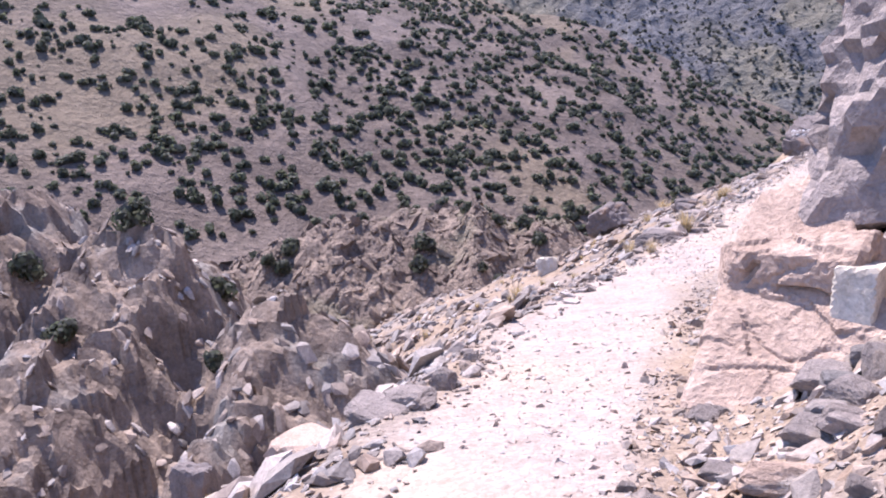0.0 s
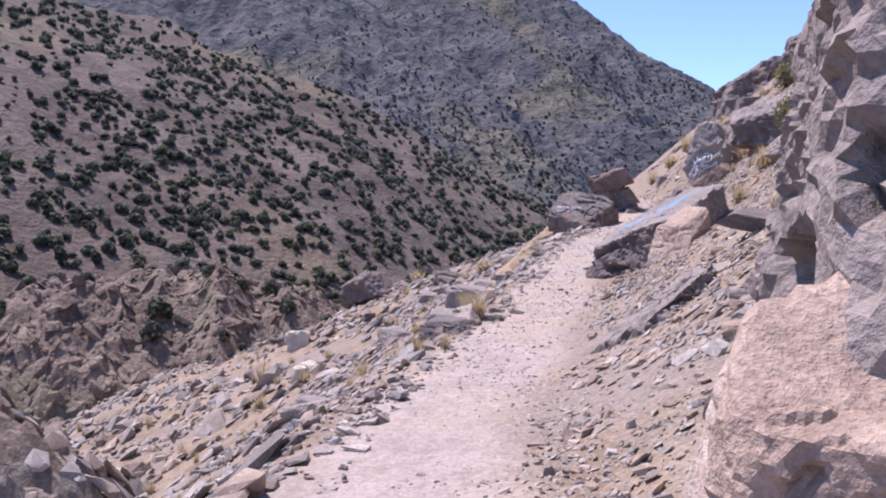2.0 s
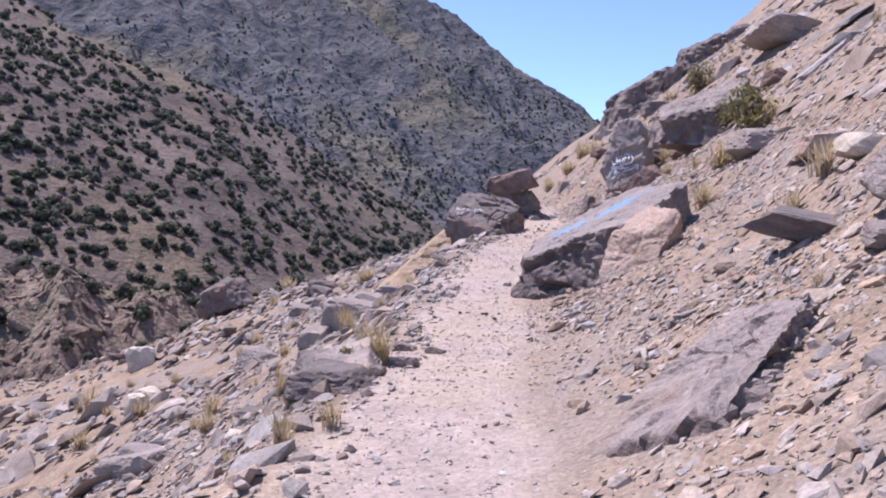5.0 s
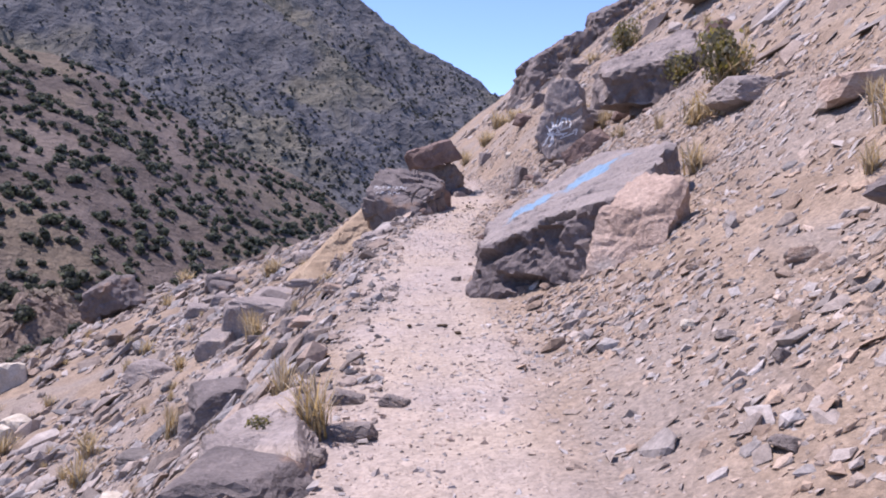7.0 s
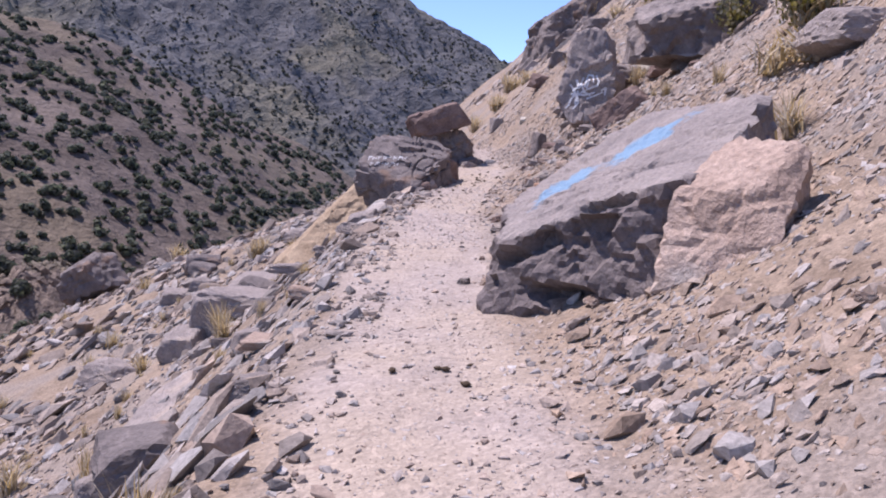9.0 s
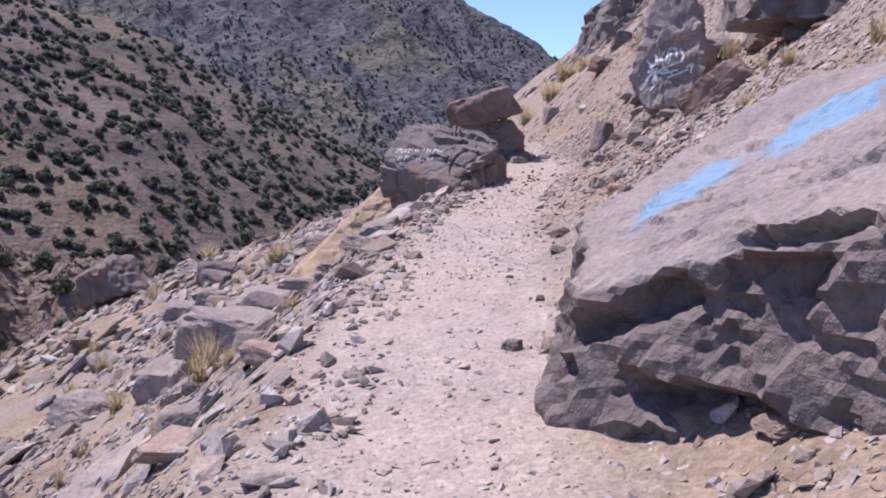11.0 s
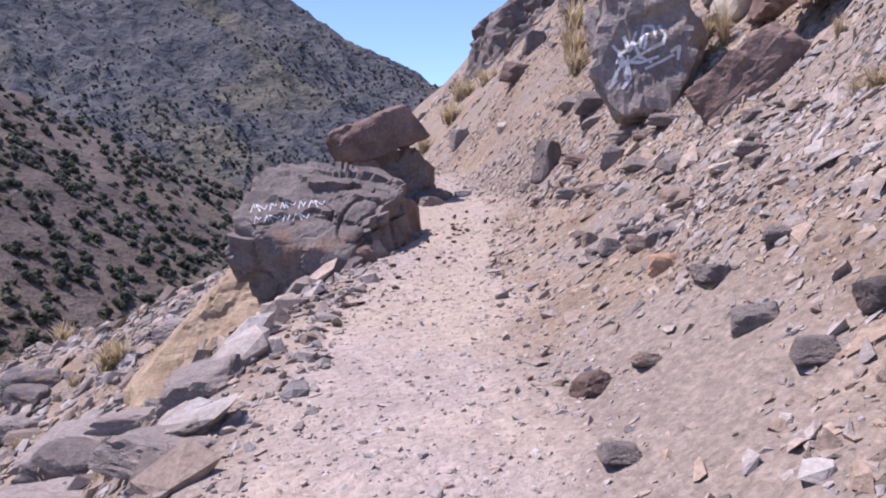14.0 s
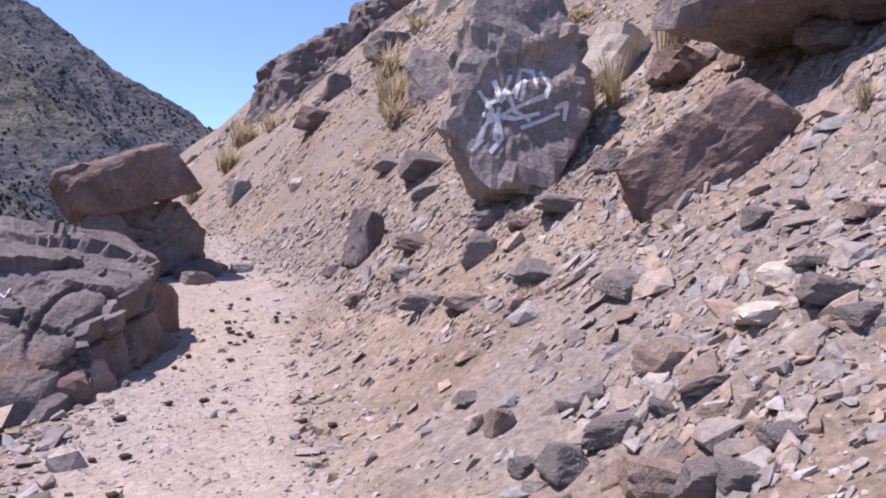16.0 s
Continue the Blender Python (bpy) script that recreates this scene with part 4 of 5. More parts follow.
for row in (("g", 4.88, 14.44, 0.35, 0.19), ("g", 9.99, 28.95, 1.19, 0.68), ("g", 5.62, 9.52, 0.30, 0.15), ("k", 4.68, 8.56, 0.42, 0.20), ("k", 5.07, 9.14, 0.20, 0.12), ("d", 8.03, 12.43, 0.99, 0.40), ("g", 7.95, 11.29, 1.07, 0.62), ("g", 6.68, 9.91, 0.36, 0.42), ("p", 10.18, 13.54, 0.63, 0.40),
            ("k", 11.18, 14.89, 0.73, 0.50), ("g", 12.80, 17.39, 1.00, 0.61), ("g", 18.16, 25.91, 0.90, 0.54), ("g", 3.55, 23.22, 0.87, 0.56), ("p", 4.30, 30.84, 0.62, 0.80), ("g", 7.31, 29.60, 1.02, 0.85), ("g", 5.44, 9.63, 0.22, 0.09), ("g", 5.86, 9.48, 0.23, 0.13), ("k", 6.30, 9.90, 0.21, 0.11),
            ("b", 19.85, 23.34, 0.71, 0.62), ("g", 23.85, 26.41, 2.34, 1.49), ("g", 4.19, 14.29, 0.54, 0.32), ("d", 5.75, 19.36, 0.90, 0.55), ("g", 9.72, 27.62, 1.57, 0.72), ("g", 4.47, 14.20, 0.25, 0.16), ("g", 6.12, 17.62, 0.35, 0.20), ("g", 5.94, 12.22, 0.17, 0.07), ("p", 7.25, 13.85, 0.13, 0.10)):
    rock(*row, _rng)
for row in (("g", 6.69, 12.75, 0.11, 0.09), ("g", 5.43, 19.40, 0.49, 0.42), ("k", 6.95, 19.69, 0.44, 0.18), ("g", 5.44, 14.86, 0.20, 0.10), ("p", 4.73, 31.75, 0.78, 0.70), ("k", 8.14, 14.56, 0.12, 0.08), ("g", 7.13, 13.44, 0.14, 0.07), ("g", 8.10, 13.59, 0.18, 0.07), ("d", 10.52, 29.53, 1.06, 0.72),
            ("d", 11.06, 35.58, 0.83, 0.62), ("g", 8.90, 27.72, 0.82, 1.15), ("g", 8.66, 24.14, 0.40, 0.23), ("k", 7.71, 20.41, 0.39, 0.19), ("g", 9.78, 23.17, 0.46, 0.16), ("g", 13.29, 32.02, 0.71, 0.30), ("b", 11.31, 21.75, 0.22, 0.15), ("g", 8.86, 19.09, 0.12, 0.11), ("b", 9.71, 19.95, 0.07, 0.07),
            ("d", 11.59, 20.53, 0.18, 0.17), ("k", 9.10, 18.93, 0.23, 0.14), ("g", 13.34, 34.01, 0.79, 0.52), ("k", 13.18, 26.84, 0.51, 0.34), ("g", 9.90, 34.31, 0.77, 0.58), ("g", 9.63, 22.96, 0.54, 0.24), ("g", 10.66, 30.28, 1.21, 0.64), ("g", 11.28, 29.05, 0.95, 0.35), ("g", 10.37, 24.07, 0.34, 0.22)):
    rock(*row, _rng)
for row in (("g", 11.38, 20.67, 0.21, 0.12), ("g", 11.65, 21.09, 0.22, 0.14), ("k", 11.48, 21.55, 0.16, 0.08), ("b", 12.94, 26.67, 0.49, 0.40), ("b", 13.52, 29.25, 0.36, 0.24), ("g", 10.57, 34.05, 0.65, 0.54), ("g", 12.08, 21.58, 0.21, 0.12), ("g", 12.27, 21.31, 0.18, 0.09), ("d", 16.68, 27.30, 0.41, 0.59),
            ("d", 17.93, 27.55, 0.53, 0.47), ("g", 15.32, 24.99, 0.27, 0.27), ("k", 14.61, 24.61, 0.34, 0.15), ("g", 14.82, 25.09, 0.31, 0.18), ("g", 14.72, 24.14, 0.31, 0.16), ("g", 15.92, 25.29, 0.35, 0.18), ("k", 15.59, 24.80, 0.21, 0.13), ("g", 15.58, 24.42, 0.41, 0.18), ("g", 16.09, 24.27, 0.37, 0.24),
            ("k", 13.52, 22.87, 0.23, 0.18), ("g", 13.15, 22.93, 0.20, 0.14), ("g", 12.97, 23.04, 0.20, 0.17), ("k", 12.84, 22.64, 0.25, 0.16), ("g", 12.78, 22.44, 0.20, 0.14), ("p", 13.86, 22.50, 0.23, 0.11), ("g", 13.64, 22.28, 0.23, 0.16), ("p", 13.67, 22.54, 0.22, 0.10), ("k", 13.13, 22.53, 0.14, 0.07)):
    rock(*row, _rng)
for row in (("g", 12.90, 22.26, 0.15, 0.08), ("g", 12.98, 23.22, 0.13, 0.08), ("k", 13.26, 23.51, 0.12, 0.15), ("g", 14.41, 22.75, 0.18, 0.13), ("g", 14.18, 23.33, 0.26, 0.13), ("p", 18.25, 25.19, 0.58, 0.61), ("b", 17.34, 24.19, 0.50, 0.42), ("k", 17.17, 23.63, 0.33, 0.30), ("d", 18.82, 25.90, 0.37, 0.37),
            ("g", 19.87, 28.88, 0.76, 0.93), ("b", 20.99, 32.44, 0.80, 0.69), ("d", 22.17, 32.99, 0.58, 0.58), ("g", 17.28, 26.97, 0.37, 0.24), ("g", 18.35, 28.43, 0.37, 0.29), ("b", 16.19, 26.27, 0.41, 0.15), ("g", 16.64, 27.80, 0.25, 0.15), ("b", 15.57, 26.45, 0.22, 0.17), ("g", 15.69, 26.00, 0.29, 0.14),
            ("g", 13.50, 22.16, 0.16, 0.09), ("g", 13.87, 22.38, 0.20, 0.07), ("k", 13.30, 22.65, 0.18, 0.04), ("p", 19.19, 31.08, 0.22, 0.23), ("g", 20.07, 33.52, 0.48, 0.48), ("k", 14.25, 22.24, 0.16, 0.11), ("g", 13.55, 23.87, 0.14, 0.06), ("g", 13.21, 22.75, 0.13, 0.05), ("g", 12.75, 22.34, 0.16, 0.09)):
    rock(*row, _rng)
for row in (("k", 14.24, 28.43, 0.41, 0.17), ("b", 17.67, 32.25, 0.80, 0.62), ("g", 13.92, 27.51, 0.24, 0.14), ("o", 14.04, 24.41, 0.07, 0.06)):
    rock(*row, _rng)
# the orange stone on the bank
rock("o", 12.34, 22.1, 0.19, 0.16, _rng)
# broken rock on the bank below the bluff
for row in (("g", 3.5, 5.1, 0.9, 0.7), ("r", 4.0, 5.0, 0.9, 0.8), ("k", 3.3, 4.75, 0.5, 0.4), ("g", 3.9, 5.5, 1.0, 0.9), ("r", 4.4, 5.0, 0.9, 1.0), ("r", 3.6, 4.5, 0.6, 0.45), ("g", 4.1, 4.4, 0.7, 0.6), ("k", 3.2, 4.3, 0.5, 0.35), ("r", 3.0, 3.9, 0.4, 0.3), ("g", 3.5, 3.8, 0.6, 0.45), ("r", 4.7, 4.4, 0.9, 0.8)):
    rock(*row, _rng)
sx, sy = strew(42, (1, 6.5), (1.5, 4.0), 86, 0.2)
for x, y, w in zip(sx, sy, sizes(len(sx), 0.12, 0.45, 86, 2.0)):
    rock(_rng.choice("grrk"), float(x), float(y), float(w), float(w) * 0.6, _rng)
# by the roadside boulder and along the outer edge
for row in (("g", 12.95, 26.9, 0.5, 0.24), ("d", 17.3, 31.6, 0.9, 0.85), ("g", 10.87, 21.21, 0.2, 0.09), ("d", 11.24, 36.16, 1.1, 0.84),
            ("g", 8.28, 27.6, 0.8, 0.8), ("g", 9.9, 24.7, 0.4, 0.15), ("k", 13.6, 27.5, 0.4, 0.3)):
    rock(*row, _rng)
# the lower half of the walk
for row in (("g", 5.2, 15.1, 0.25, 0.12), ("g", 10.15, 23.81, 0.5, 0.3),
            ("k", 8.13, 13.56, 0.27, 0.14), ("g", 3.5, 22.9, 1.1, 0.7), ("p", 5.2, 37.9, 0.95, 1.15)):
    rock(*row, _rng)
for row in (("d", 16.55, 30.1, 0.55, 0.4), ("g", 16.9, 30.3, 0.45, 0.3), ("g", 16.3, 29.7, 0.35, 0.25), ("r", 17.2, 30.0, 0.3, 0.2), 
            ("b", 4.5, 7.3, 0.3, 0.25), ("g", 1.2, 3.55, 0.12, 0.11), ("g", 1.25, 3.3, 0.13, 0.1), ("d", 24.5, 33.5, 1.3, 0.9)):
    rock(*row, _rng)
for row in (("g", 0.25, 5.79, 0.18, 0.2), ("g", 0.0, 5.4, 0.4, 0.2), ("g", 1.6, 2.7, 0.13, 0.1), ("g", 1.9, 3.1, 0.13, 0.1),
            ("d", 2.2, 3.4, 0.16, 0.13), ("g", 2.5, 3.7, 0.2, 0.15), ("g", 2.1, 2.9, 0.2, 0.12), ("k", 8.72, 17.45, 0.3, 0.1), ("k", 8.75, 17.0, 0.26, 0.1), ("k", 8.75, 17.9, 0.25, 0.1), ("b", 14.35, 28.0, 0.8, 0.8), ("b", 13.9, 27.35, 0.5, 0.4), ("d", -5.2, 16.5, 1.0, 1.4)):
    rock(*row, _rng)
# flaky debris along the foot of the painted boulder
_rng = random.Random(9)
for k in range(12):
    rock("gkr"[k % 3], 8.7 + 0.25 * _rng.random(), 16.7 + 0.16 * k, _rng.uniform(0.08, 0.2), _rng.uniform(0.05, 0.1), _rng)
strewn("lower_boulders", "weathered boulders far down the slope below the trail", "boulders", 40, (4, 60), (-16, -6), 0.22, 0.6, SCREE, 82, 0.4, 0.25, 2.4)
strewn("upper_boulders", "weathered boulders high on the slope above the trail", "boulders", 60, (14, 80), (8, 34), 0.28, 1.1, SCREE, 84, 0.4, 0.25, 2.4)
# rocks strewn at random over both slopes
for n, us, ds, low, high, kinds, seed in ((55, (4, 44), (-7, -1.5), 0.18, 0.55, "gdrrrkp", 81), (40, (8, 46), (2.2, 9), 0.18, 0.5, "ggrrbk", 83)):
    sx, sy = strew(n, us, ds, seed, 0.4)
    sw = sizes(len(sx), low, high, seed, 2.4)
    rr = random.Random(seed)
    for x, y, w in zip(sx, sy, sw):
        rock(rr.choice(kinds), float(x), float(y), float(w), float(w) * rr.uniform(0.4, 0.8), rr)
for n, seed, low, high, box in ((1900, 85, 0.1, 0.45, (-26, 0, 8, 32)),):
    rs = np.random.RandomState(seed)
    sx, sy = rs.uniform(box[0], box[1], n), rs.uniform(box[2], box[3], n)
    tagged(scatter("spur_rubble", sx, sy, sizes(n, low, high, seed, 2.2), SCREE, seed, 0.2, 0.5, spur_height), "broken rubble on the rock spur", "scree", kind="stuff")


rs = np.random.RandomState(87)
ba, br = np.radians(rs.uniform(-24, 14, 4500)), rs.uniform(80, 118, 4500)
tagged(scatter("knoll_rubble", br * np.sin(ba), br * np.cos(ba), sizes(4500, 0.25, 1.6, 88, 2.4), CRAG_ROCK, 89, 0.2, 0.6, knoll_height), "broken rock on the knoll", "scree", kind="stuff")


# ---- paint on the rocks ----
def strokes_on(ob, eye, centre, strokes, width, material, name, label):
    """Sprayed lines: strokes are lines in metres to the right and up of the centre as seen from eye, laid onto the rock."""
    from mathutils.bvhtree import BVHTree
    m = ob.matrix_world
    tree = BVHTree.FromPolygons([m @ v.co for v in ob.data.vertices], [p.vertices[:] for p in ob.data.polygons])
    eye, centre = Vector(eye), Vector(centre)
    ahead = (centre - eye).normalized()
    right = ahead.cross(Vector((0, 0, 1))).normalized()
    up = right.cross(ahead)
    verts, faces = [], []
    for stroke in strokes:
        pts = [Vector(p) for p in stroke]
        dense = []
        for a, c in zip(pts, pts[1:]):
            n = max(2, int((c - a).length / 0.02))
            dense += [a.lerp(c, k / n) for k in range(n)]
        dense.append(pts[-1])
        last = None
        for k, p in enumerate(dense):
            q = dense[min(k + 1, len(dense) - 1)] - dense[max(k - 1, 0)]
            side = Vector((-q.y, q.x)).normalized() * width * (0.4 + 0.25 * noise.noise((p.x * 9, p.y * 9, 1)))
            row = []
            for s in (-1, 1):
                a = p + side * s
                target = centre + right * a.x + up * a.y
                hit, nrm, _, dist = tree.ray_cast(eye, (target - eye).normalized())
                if hit is None:
                    row = None
                    break
                row.append(hit - (target - eye).normalized() * 0.008)
            if row is None:
                last = None
                continue
            verts += row
            here = (len(verts) - 2, len(verts) - 1)
            if last and (verts[last[0]] - row[0]).length < 0.12:
                faces.append((last[0], last[1], here[1], here[0]))
            last = here
    if not faces:
        return None
    inv = m.inverted()
    coat = mesh_object(name, [tuple(inv @ v) for v in verts], faces, material, False, ob)
    coat["label"] = label
    return coat


strokes_on(graf, (10.4, 21.7, 1.8), (16.15, 25.15, 2.78), (
    ((-0.33, 0.22), (-0.22, 0.05), (-0.30, -0.12), (-0.36, -0.25)), ((-0.30, -0.10), (-0.18, 0.02), (-0.14, -0.18), (-0.24, -0.30)), ((-0.20, 0.30), (-0.14, 0.12), (-0.06, 0.34)), ((-0.16, 0.08), (-0.20, -0.2)),
    ((-0.02, 0.14), (0.02, 0.38), (0.12, 0.36), (0.16, 0.22)), ((-0.12, 0.02), (0.05, 0.10), (0.22, 0.16)), ((-0.30, 0.02), (-0.02, -0.02), (0.18, 0.02)), ((0.18, 0.36), (0.26, 0.24), (0.22, 0.14)), ((0.30, 0.05), (0.40, 0.10), (0.38, -0.05)), ((0.06, 0.30), (0.02, 0.12)), ((-0.28, 0.10), (-0.10, 0.16)), ((-0.24, -0.05), (-0.05, 0.06), (0.10, -0.04)), ((-0.40, -0.28), (-0.30, -0.18)), ((0.02, -0.10), (0.20, -0.04), (0.34, 0.02)), ((-0.10, 0.24), (-0.02, 0.02))),
    0.044, WHITE_PAINT, "paint_scrawl", "white sprayed scrawl")
for k in range(14):
    r, c = (0, k) if k < 8 else (1, k - 8)
    x0, y0, s = -0.88 + 0.115 * c + 0.03 * r, 0.12 - 0.15 * r, (0.05, -0.04, 0.03)[k % 3]
    strokes_on(road, (8.8, 19.75, 1.6), (13.25, 27.75, 1.3), (((x0, y0 - 0.05), (x0 + s, y0 + 0.05), (x0 + 0.06, y0 - 0.03 * (k % 2)), (x0 + 0.09, y0 + 0.03)),), 0.016, WHITE_PAINT, "paint_mark", "white paint mark, unreadable")


# ---- dry plants ----
def tuft_mesh(seed, blades=90, lean=0.8):
    """A clump of dry grass blades, about 1 m high and wide."""
    rng = np.random.RandomState(seed)
    verts, faces = [], []
    for k in range(blades):
        a, out, h = rng.rand() * 6.28, rng.rand() ** 0.7 * lean, rng.uniform(0.45, 1.0)
        bx, by = rng.normal(0, 0.10, 2)
        c, s, w = math.cos(a), math.sin(a), rng.uniform(0.012, 0.025)
        for t in (0.0, 0.45, 0.8):
            r = out * t * t * 0.75 + 0.05 * t
            for side in (-1, 1):
                verts.append((bx + c * r - s * w * side * (1 - t * 0.6), by + s * r + c * w * side * (1 - t * 0.6), h * t * (1 - 0.25 * out * t)))
        verts.append((bx + c * (out * 0.75 + 0.05), by + s * (out * 0.75 + 0.05), h * (1 - 0.25 * out)))
        b = 7 * k
        faces += [(b, b + 1, b + 3), (b, b + 3, b + 2), (b + 2, b + 3, b + 5), (b + 2, b + 5, b + 4), (b + 4, b + 5, b + 6)]
    me = mesh_object("grass_tuft", verts, faces, STRAW, False)
    data = me.data
    bpy.data.objects.remove(me)
    return data


TUFTS = [tuft_mesh(k) for k in range(5)]


def tuft(x, y, w, h, rng):
    ob = new("grass_tuft", rng.choice(TUFTS))
    ob.matrix_world = Matrix.Translation((x, y, land1(x, y) - 0.02)) @ pose(0, 0, 0, rng.uniform(-8, 8), rng.uniform(-8, 8), rng.uniform(0, 360)) @ Matrix.Diagonal((w * 0.7, w * 0.7, h, 1))
    return tagged(ob, "dry straw-coloured grass tuft among the stones", "grass tuft", "dry grass tufts")


for row in ((4.70, 14.54, 0.54, 0.55), (3.12, 12.34, 0.33, 0.37), (3.58, 12.70, 0.35, 0.28), (4.66, 22.77, 0.88, 0.56), (3.30, 33.82, 1.44, 0.92), (14.64, 18.91, 1.09, 0.67), (12.94, 18.49, 1.28, 0.55), (9.94, 13.87, 0.68, 0.56), (6.55, 11.20, 0.24, 0.17),
            (12.49, 31.88, 1.18, 0.57), (11.26, 13.25, 0.62, 0.49), (4.27, 29.92, 1.03, 0.59), (2.84, 29.82, 1.24, 0.59), (4.92, 15.59, 0.44, 0.47), (4.42, 15.41, 0.39, 0.33), (5.54, 21.09, 0.50, 0.62), (8.23, 24.95, 0.68, 0.65), (4.30, 14.00, 0.19, 0.22),
            (5.07, 24.44, 0.89, 0.61), (12.86, 17.93, 1.74, 0.47), (11.19, 17.03, 0.74, 0.53), (10.79, 14.52, 0.47, 0.34), (24.32, 39.01, 1.53, 0.59), (7.69, 28.28, 0.81, 0.47)):
    tuft(*row, _rng)
for row in ((9.22, 13.67, 0.38, 0.36), (8.66, 26.39, 0.89, 0.86), (10.21, 29.60, 0.70, 0.45), (9.92, 37.91, 1.11, 0.62), (7.93, 32.55, 0.85, 0.54), (7.53, 30.67, 0.76, 0.48), (12.46, 34.43, 0.96, 0.61), (19.78, 29.59, 0.94, 1.05), (13.79, 21.48, 0.43, 0.21),
            (27.36, 42.44, 1.41, 1.21), (12.29, 34.62, 1.09, 0.65), (16.02, 57.05, 1.97, 1.26), (23.94, 38.68, 1.27, 0.61), (20.01, 29.90, 0.81, 0.90), (17.97, 25.54, 0.68, 0.47), (24.41, 40.90, 0.91, 0.76), (13.81, 21.63, 0.30, 0.19), (19.43, 29.23, 1.11, 0.63),
            (18.06, 24.54, 0.85, 0.75), (23.88, 38.73, 1.11, 0.74), (23.47, 39.63, 1.32, 0.90), (21.27, 30.88, 1.36, 0.77), (26.75, 41.25, 1.52, 0.83), (17.21, 24.78, 0.45, 0.68)):
    tuft(*row, _rng)
for row in ((15.16, 22.39, 0.29, 0.24), (14.52, 24.13, 0.25, 0.10), (19.98, 26.48, 0.85, 0.27), (25.33, 38.60, 1.35, 0.74), (36.61, 47.18, 1.90, 1.21), (18.09, 23.90, 0.63, 0.34), (13.09, 27.50, 0.39, 0.32), (24.77, 32.99, 1.12, 0.61)):
    tuft(*row, _rng)
for n, us, ds, low, high, seed in ((120, (6, 44), (-9, -1.4), 0.16, 0.42, 91), (80, (8, 60), (-22, -8), 0.3, 0.7, 92), (70, (8, 46), (2.6, 11), 0.2, 0.6, 93), (60, (14, 80), (9, 30), 0.4, 1.0, 94)):
    sx, sy = strew(n, us, ds, seed, 0.5)
    rr = random.Random(seed)
    for x, y in zip(sx, sy):
        w = rr.uniform(low, high)
        tuft(float(x), float(y), w, w * rr.uniform(0.6, 1.0), rr)


def leaf_cloud(seed, lobes=5, leaves=26, size=0.16, flat=0.85):
    """Vertices and triangles of a crown made of many small leaf sprays round several lobes, about 2 m across."""
    rng = np.random.RandomState(seed)
    verts, faces = [], []
    for k in range(lobes):
        a = rng.rand() * 6.28
        off = rng.uniform(0.1, 0.55)
        c = np.array([math.cos(a) * off, math.sin(a) * off, rng.uniform(0.35, 0.95) * flat])
        rad = rng.uniform(0.35, 0.6)
        for _ in range(leaves):
            d = rng.normal(0, 1, 3)
            d /= np.linalg.norm(d)
            p = c + d * rad * rng.uniform(0.65, 1.05)
            t1 = np.cross(d, rng.normal(0, 1, 3))
            t1 /= np.linalg.norm(t1)
            t2 = np.cross(d, t1) * 0.8 + d * rng.uniform(-0.4, 0.6)
            s = size * rng.uniform(0.7, 1.5)
            b = len(verts)
            verts += [p - t1 * s, p + t1 * s * 0.9, p + t2 * s * 1.2, p - t2 * s]
            faces += [(b, b + 1, b + 2), (b, b + 3, b + 1)]
    return np.array(verts), np.array(faces)


CLOUDS = [leaf_cloud(k, 5, 18, 0.26) for k in range(6)]
TINY = [leaf_cloud(20 + k, 2, 6, 0.5) for k in range(4)]


def thicket(name, label, x, y, z, r, material, seed, templates):
    rng = np.random.RandomState(seed)
    verts, faces, base = [], [], 0
    which = rng.randint(0, len(templates), len(x))
    for k, (tv, tf) in enumerate(templates):
        idx = np.where(which == k)[0]
        n = len(idx)
        a = rng.rand(n) * 6.2832
        s = r[idx][:, None] * np.stack([rng.uniform(0.8, 1.25, n), rng.uniform(0.8, 1.25, n), rng.uniform(0.75, 1.2, n)], 1)
        p = tv[None] * s[:, None]
        ca, sa = np.cos(a)[:, None], np.sin(a)[:, None]
        w = np.stack([p[..., 0] * ca - p[..., 1] * sa + x[idx][:, None], p[..., 0] * sa + p[..., 1] * ca + y[idx][:, None], p[..., 2] + z[idx][:, None] - 0.15 * r[idx][:, None]], -1)
        verts.append(w.reshape(-1, 3))
        faces.append((tf[None] + (np.arange(n) * len(tv))[:, None, None] + base).reshape(-1, 3))
        base += n * len(tv)
    return tagged(mesh_object(name, np.concatenate(verts), np.concatenate(faces), material, False), label, "bushes", kind="stuff")


def on_grid(grid, n, az, ts, seed, thin):
    """Places on a mountainside, thinned by broad noise."""
    A, T, X, Y, Z = grid
    rng = np.random.RandomState(seed)
    i = rng.uniform(np.searchsorted(A[:, 0], az[0]), np.searchsorted(A[:, 0], az[1]) - 2, n).astype(int)
    j = (rng.uniform(ts[0], ts[1], n) * (np.sum(T[0] <= 1) - 2)).astype(int)
    f, g = rng.rand(n), rng.rand(n)
    mixed = [P[i, j] * (1 - f) * (1 - g) + P[i + 1, j] * f * (1 - g) + P[i, j + 1] * (1 - f) * g + P[i + 1, j + 1] * f * g for P in (X, Y, Z)]
    keep = vnoise(mixed[0] / thin, mixed[1] / thin, seed) > rng.uniform(-1.2, 0.7, n)
    return [m[keep] for m in mixed]


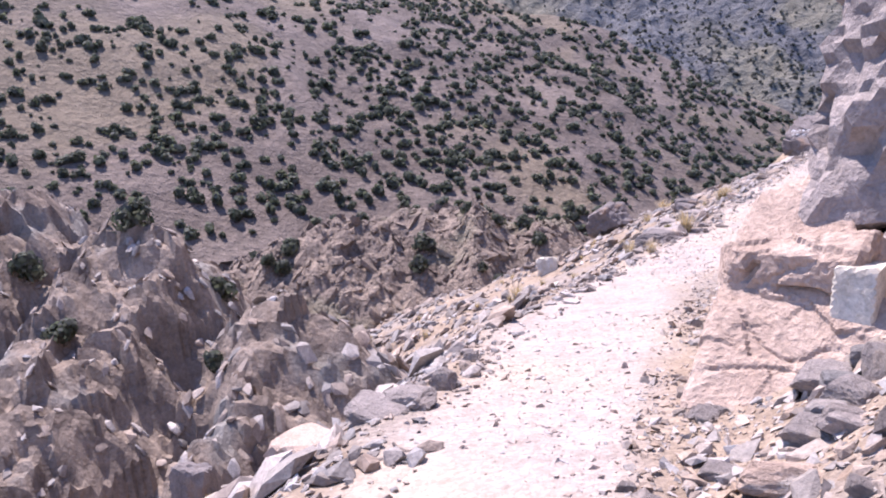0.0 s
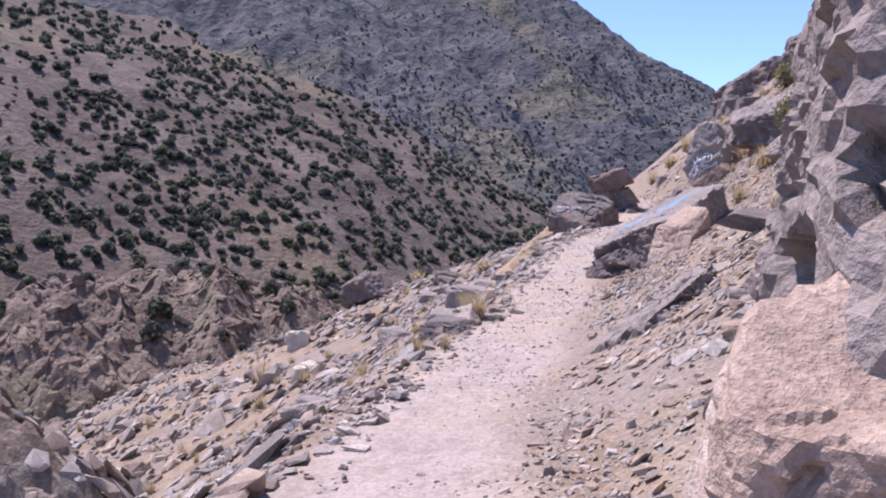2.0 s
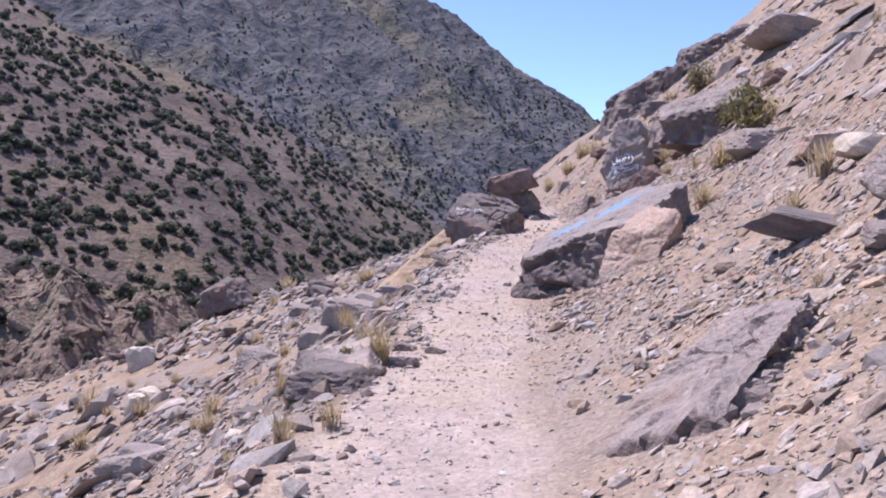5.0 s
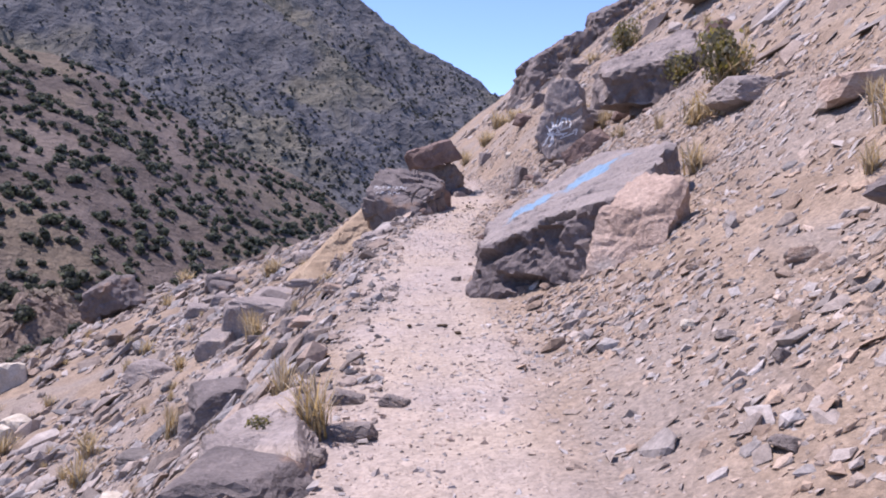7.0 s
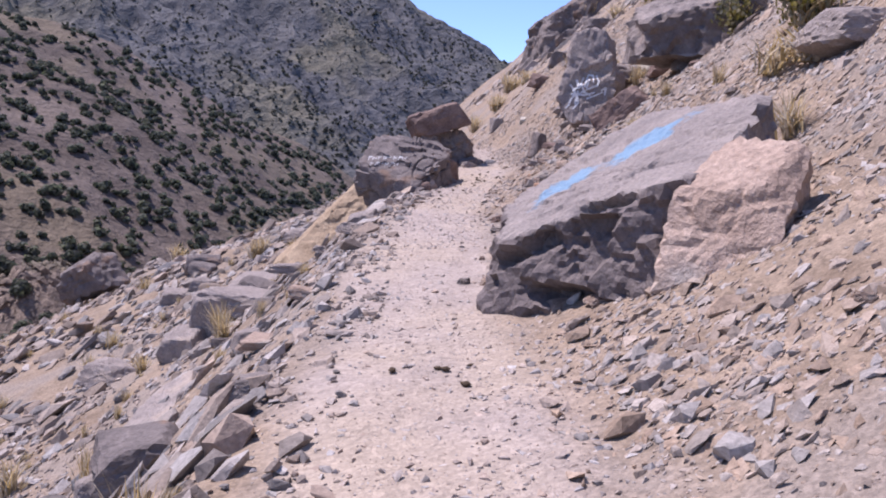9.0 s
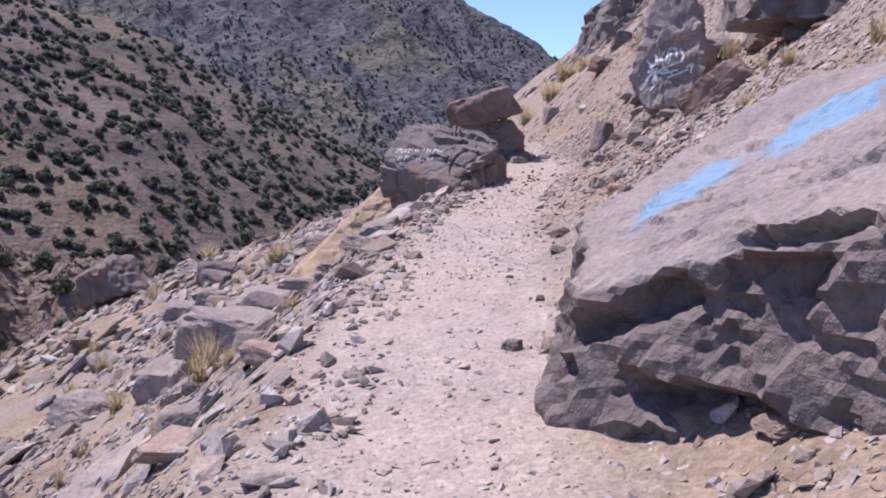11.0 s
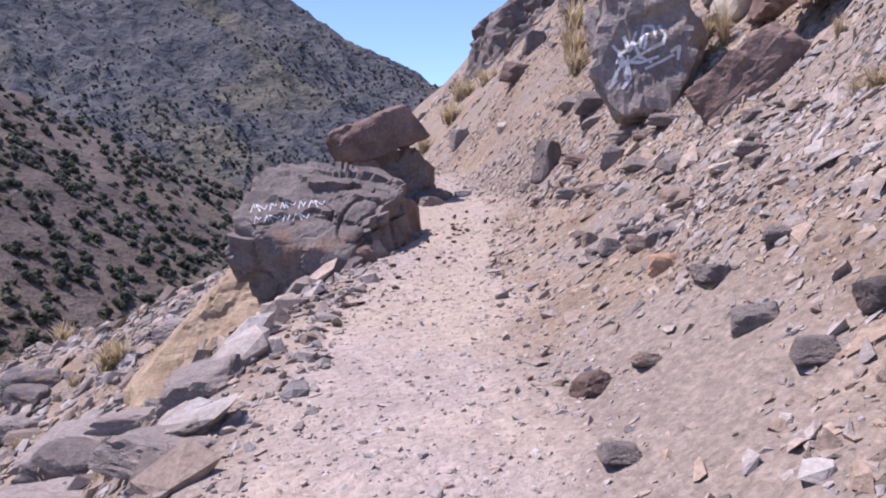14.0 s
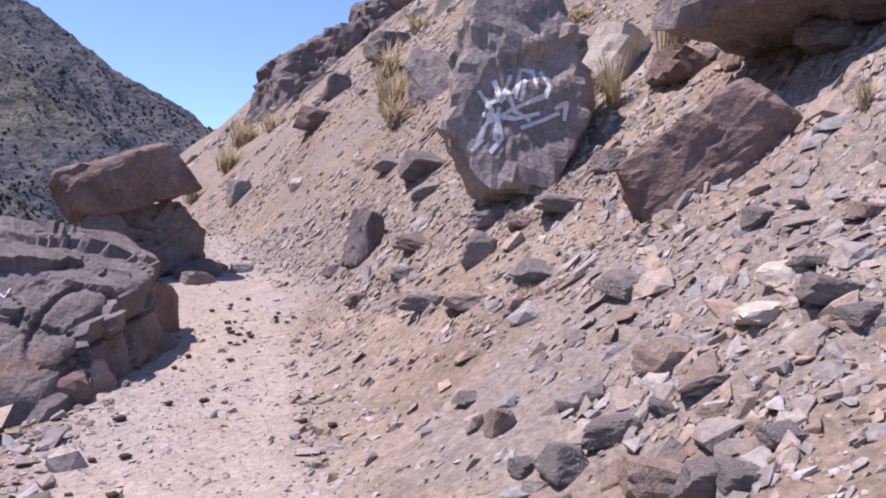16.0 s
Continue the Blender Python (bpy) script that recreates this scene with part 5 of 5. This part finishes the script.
hx, hy, hz = on_grid(hill_grid, 5200, (-45, 33), (0.03, 0.99), 5, 9.0)
fx, fy, fz = on_grid(hill_grid, 1500, (-8, 33), (0.03, 0.99), 15, 14.0)
hx, hy, hz = np.r_[hx, fx], np.r_[hy, fy], np.r_[hz, fz]
hr = np.random.RandomState(6).uniform(0.35, 1.4, len(hx))
thicket("hillside_junipers", "dark green junipers scattered over the far hillside", hx, hy, hz, hr, FOLIAGE, 7, CLOUDS)
mx, my, mz = on_grid(mountain_grid, 12000, (0, 46), (0.05, 0.98), 8, 120.0)
mr = np.random.RandomState(9).uniform(0.8, 2.4, len(mx))
thicket("mountain_scrub", "sparse dark scrub on the far mountain", mx, my, mz, mr, SCRUB, 10, TINY)


def juniper(seed):
    """A juniper bush: short forked trunk and a ragged crown, about 2 m across."""
    root = new("juniper_bush")
    verts, faces = [], []
    rng = random.Random(seed)
    for k in range(3):
        a, lean = k * 2.1 + rng.random(), rng.uniform(0.15, 0.4)
        for t, r in ((0.0, 0.09), (0.4, 0.06), (0.9, 0.025)):
            for q in range(5):
                verts.append((math.cos(a) * lean * t + r * math.cos(q * 1.2566), math.sin(a) * lean * t + r * math.sin(q * 1.2566), t * 0.9 - 0.15))
        for ring in range(2):
            for q in range(5):
                b = k * 15 + ring * 5
                faces.append((b + q, b + (q + 1) % 5, b + 5 + (q + 1) % 5, b + 5 + q))
    mesh_object("trunk", verts, faces, BROWN_ROCK, True, root)
    v, f = leaf_cloud(seed, 7, 60, 0.13)
    mesh_object("crown", v, f, FOLIAGE, False, root)
    return tagged(root, "dark green juniper bush on the rocky knoll", "bush", "junipers on the knoll")


_j = [juniper(60), juniper(61)]
rs = np.random.RandomState(12)
bearings = np.r_[rs.uniform(-22, 12, 34), (-4.5, -3.0, -2.0, -6.5, 0.3, 6.4, 7.0, -1.5, -15, -16.5, -12, -10.5)]
ranges = np.r_[rs.uniform(80, 112, 34), (83, 82, 84, 83, 84, 90, 96, 90, 84, 84, 84, 83)]
for k, (b, r) in enumerate(zip(bearings, ranges)):
    x, y = r * math.sin(radians(b)), r * math.cos(radians(b))
    z = float(knoll_height(np.array([x]), np.array([y]))[0])
    s = rs.uniform(0.9, 2.1)
    m = Matrix.Translation((x, y, z - 0.1)) @ pose(0, 0, 0, 0, 0, rs.uniform(0, 360))
    if k < 2:
        _j[k].matrix_basis = m
        _j[k].scale = (s, s, s)
    else:
        c = copy_thing(_j[k % 2], m)
        c.scale = (s, s, s)
for x, y, s in ((-12.5, 24.5, 0.8), (-9.5, 25.5, 0.9), (-7.2, 26.5, 0.7), (-10.5, 22.0, 0.6), (-5.2, 27.5, 0.8), (-3.8, 26.5, 0.7), (-15.5, 26.0, 0.9), (-6.3, 22.5, 0.55)):
    c = copy_thing(_j[0], Matrix.Translation((x, y, float(spur_height(np.array([x]), np.array([y]))[0]) - 0.1)) @ pose(0, 0, 0, 0, 0, x * 50))
    c.scale = (s, s, s)
    tagged(c, "dark green juniper bush on the rock spur", "bush", "junipers on the spur")


def shrub(x, y, w, h, seed):
    root = new("thorn_shrub")
    root.location = (x, y, land1(x, y) - 0.03)
    v, f = leaf_cloud(seed, 8, 110, 0.055)
    mesh_object("crown", v * np.array([w / 2, w / 2, h]), f, SHRUB, False, root)
    bl = np.array([p.co[:] for p in TUFTS[seed % 5].vertices])
    mesh_object("dry_grass", bl * np.array([w * 0.7, w * 0.7, h * 0.9]), np.array([p.vertices[:] for p in TUFTS[seed % 5].polygons]), STRAW, False, root)
    return tagged(root, "yellow-green thorny shrub on the slope", "shrub", "thorny shrubs")


for row in ((14.0, 18.7, 1.15, 0.85, 71), (16.6, 21.8, 1.2, 0.7, 72), (23.5, 30.0, 1.3, 0.9, 73), (4.35, 14.6, 0.3, 0.22, 74)):
    shrub(*row)

# ---- droppings on the trail ----
DROP = None
rr = random.Random(33)
for cx, cy, n, spread in ((15.2, 27.5, 12, 0.22), (14.5, 26.9, 5, 0.35), (13.4, 25.9, 6, 0.6), (12.6, 25.2, 4, 0.5), (15.7, 28.3, 4, 0.15), (7.15, 16.85, 5, 0.15)):
    for _ in range(n):
        x, y = cx + rr.gauss(0, spread), cy + rr.gauss(0, spread)
        if DROP is None:
            v, f = hull_template(5, 26, 0.8)
            ob = mesh_object("dropping", v * 0.028, f, DUNG, True)
            DROP = ob.data
        else:
            ob = new("dropping", DROP)
        k = rr.uniform(0.8, 1.4)
        ob.matrix_world = Matrix.Translation((x, y, land1(x, y) + 0.014 * k)) @ pose(0, 0, 0, 0, 0, rr.uniform(0, 360)) @ Matrix.Diagonal((k * 1.2, k, k * 0.85, 1))
        tagged(ob, "dry brown mule dropping on the trail", "dropping", "droppings on the trail")
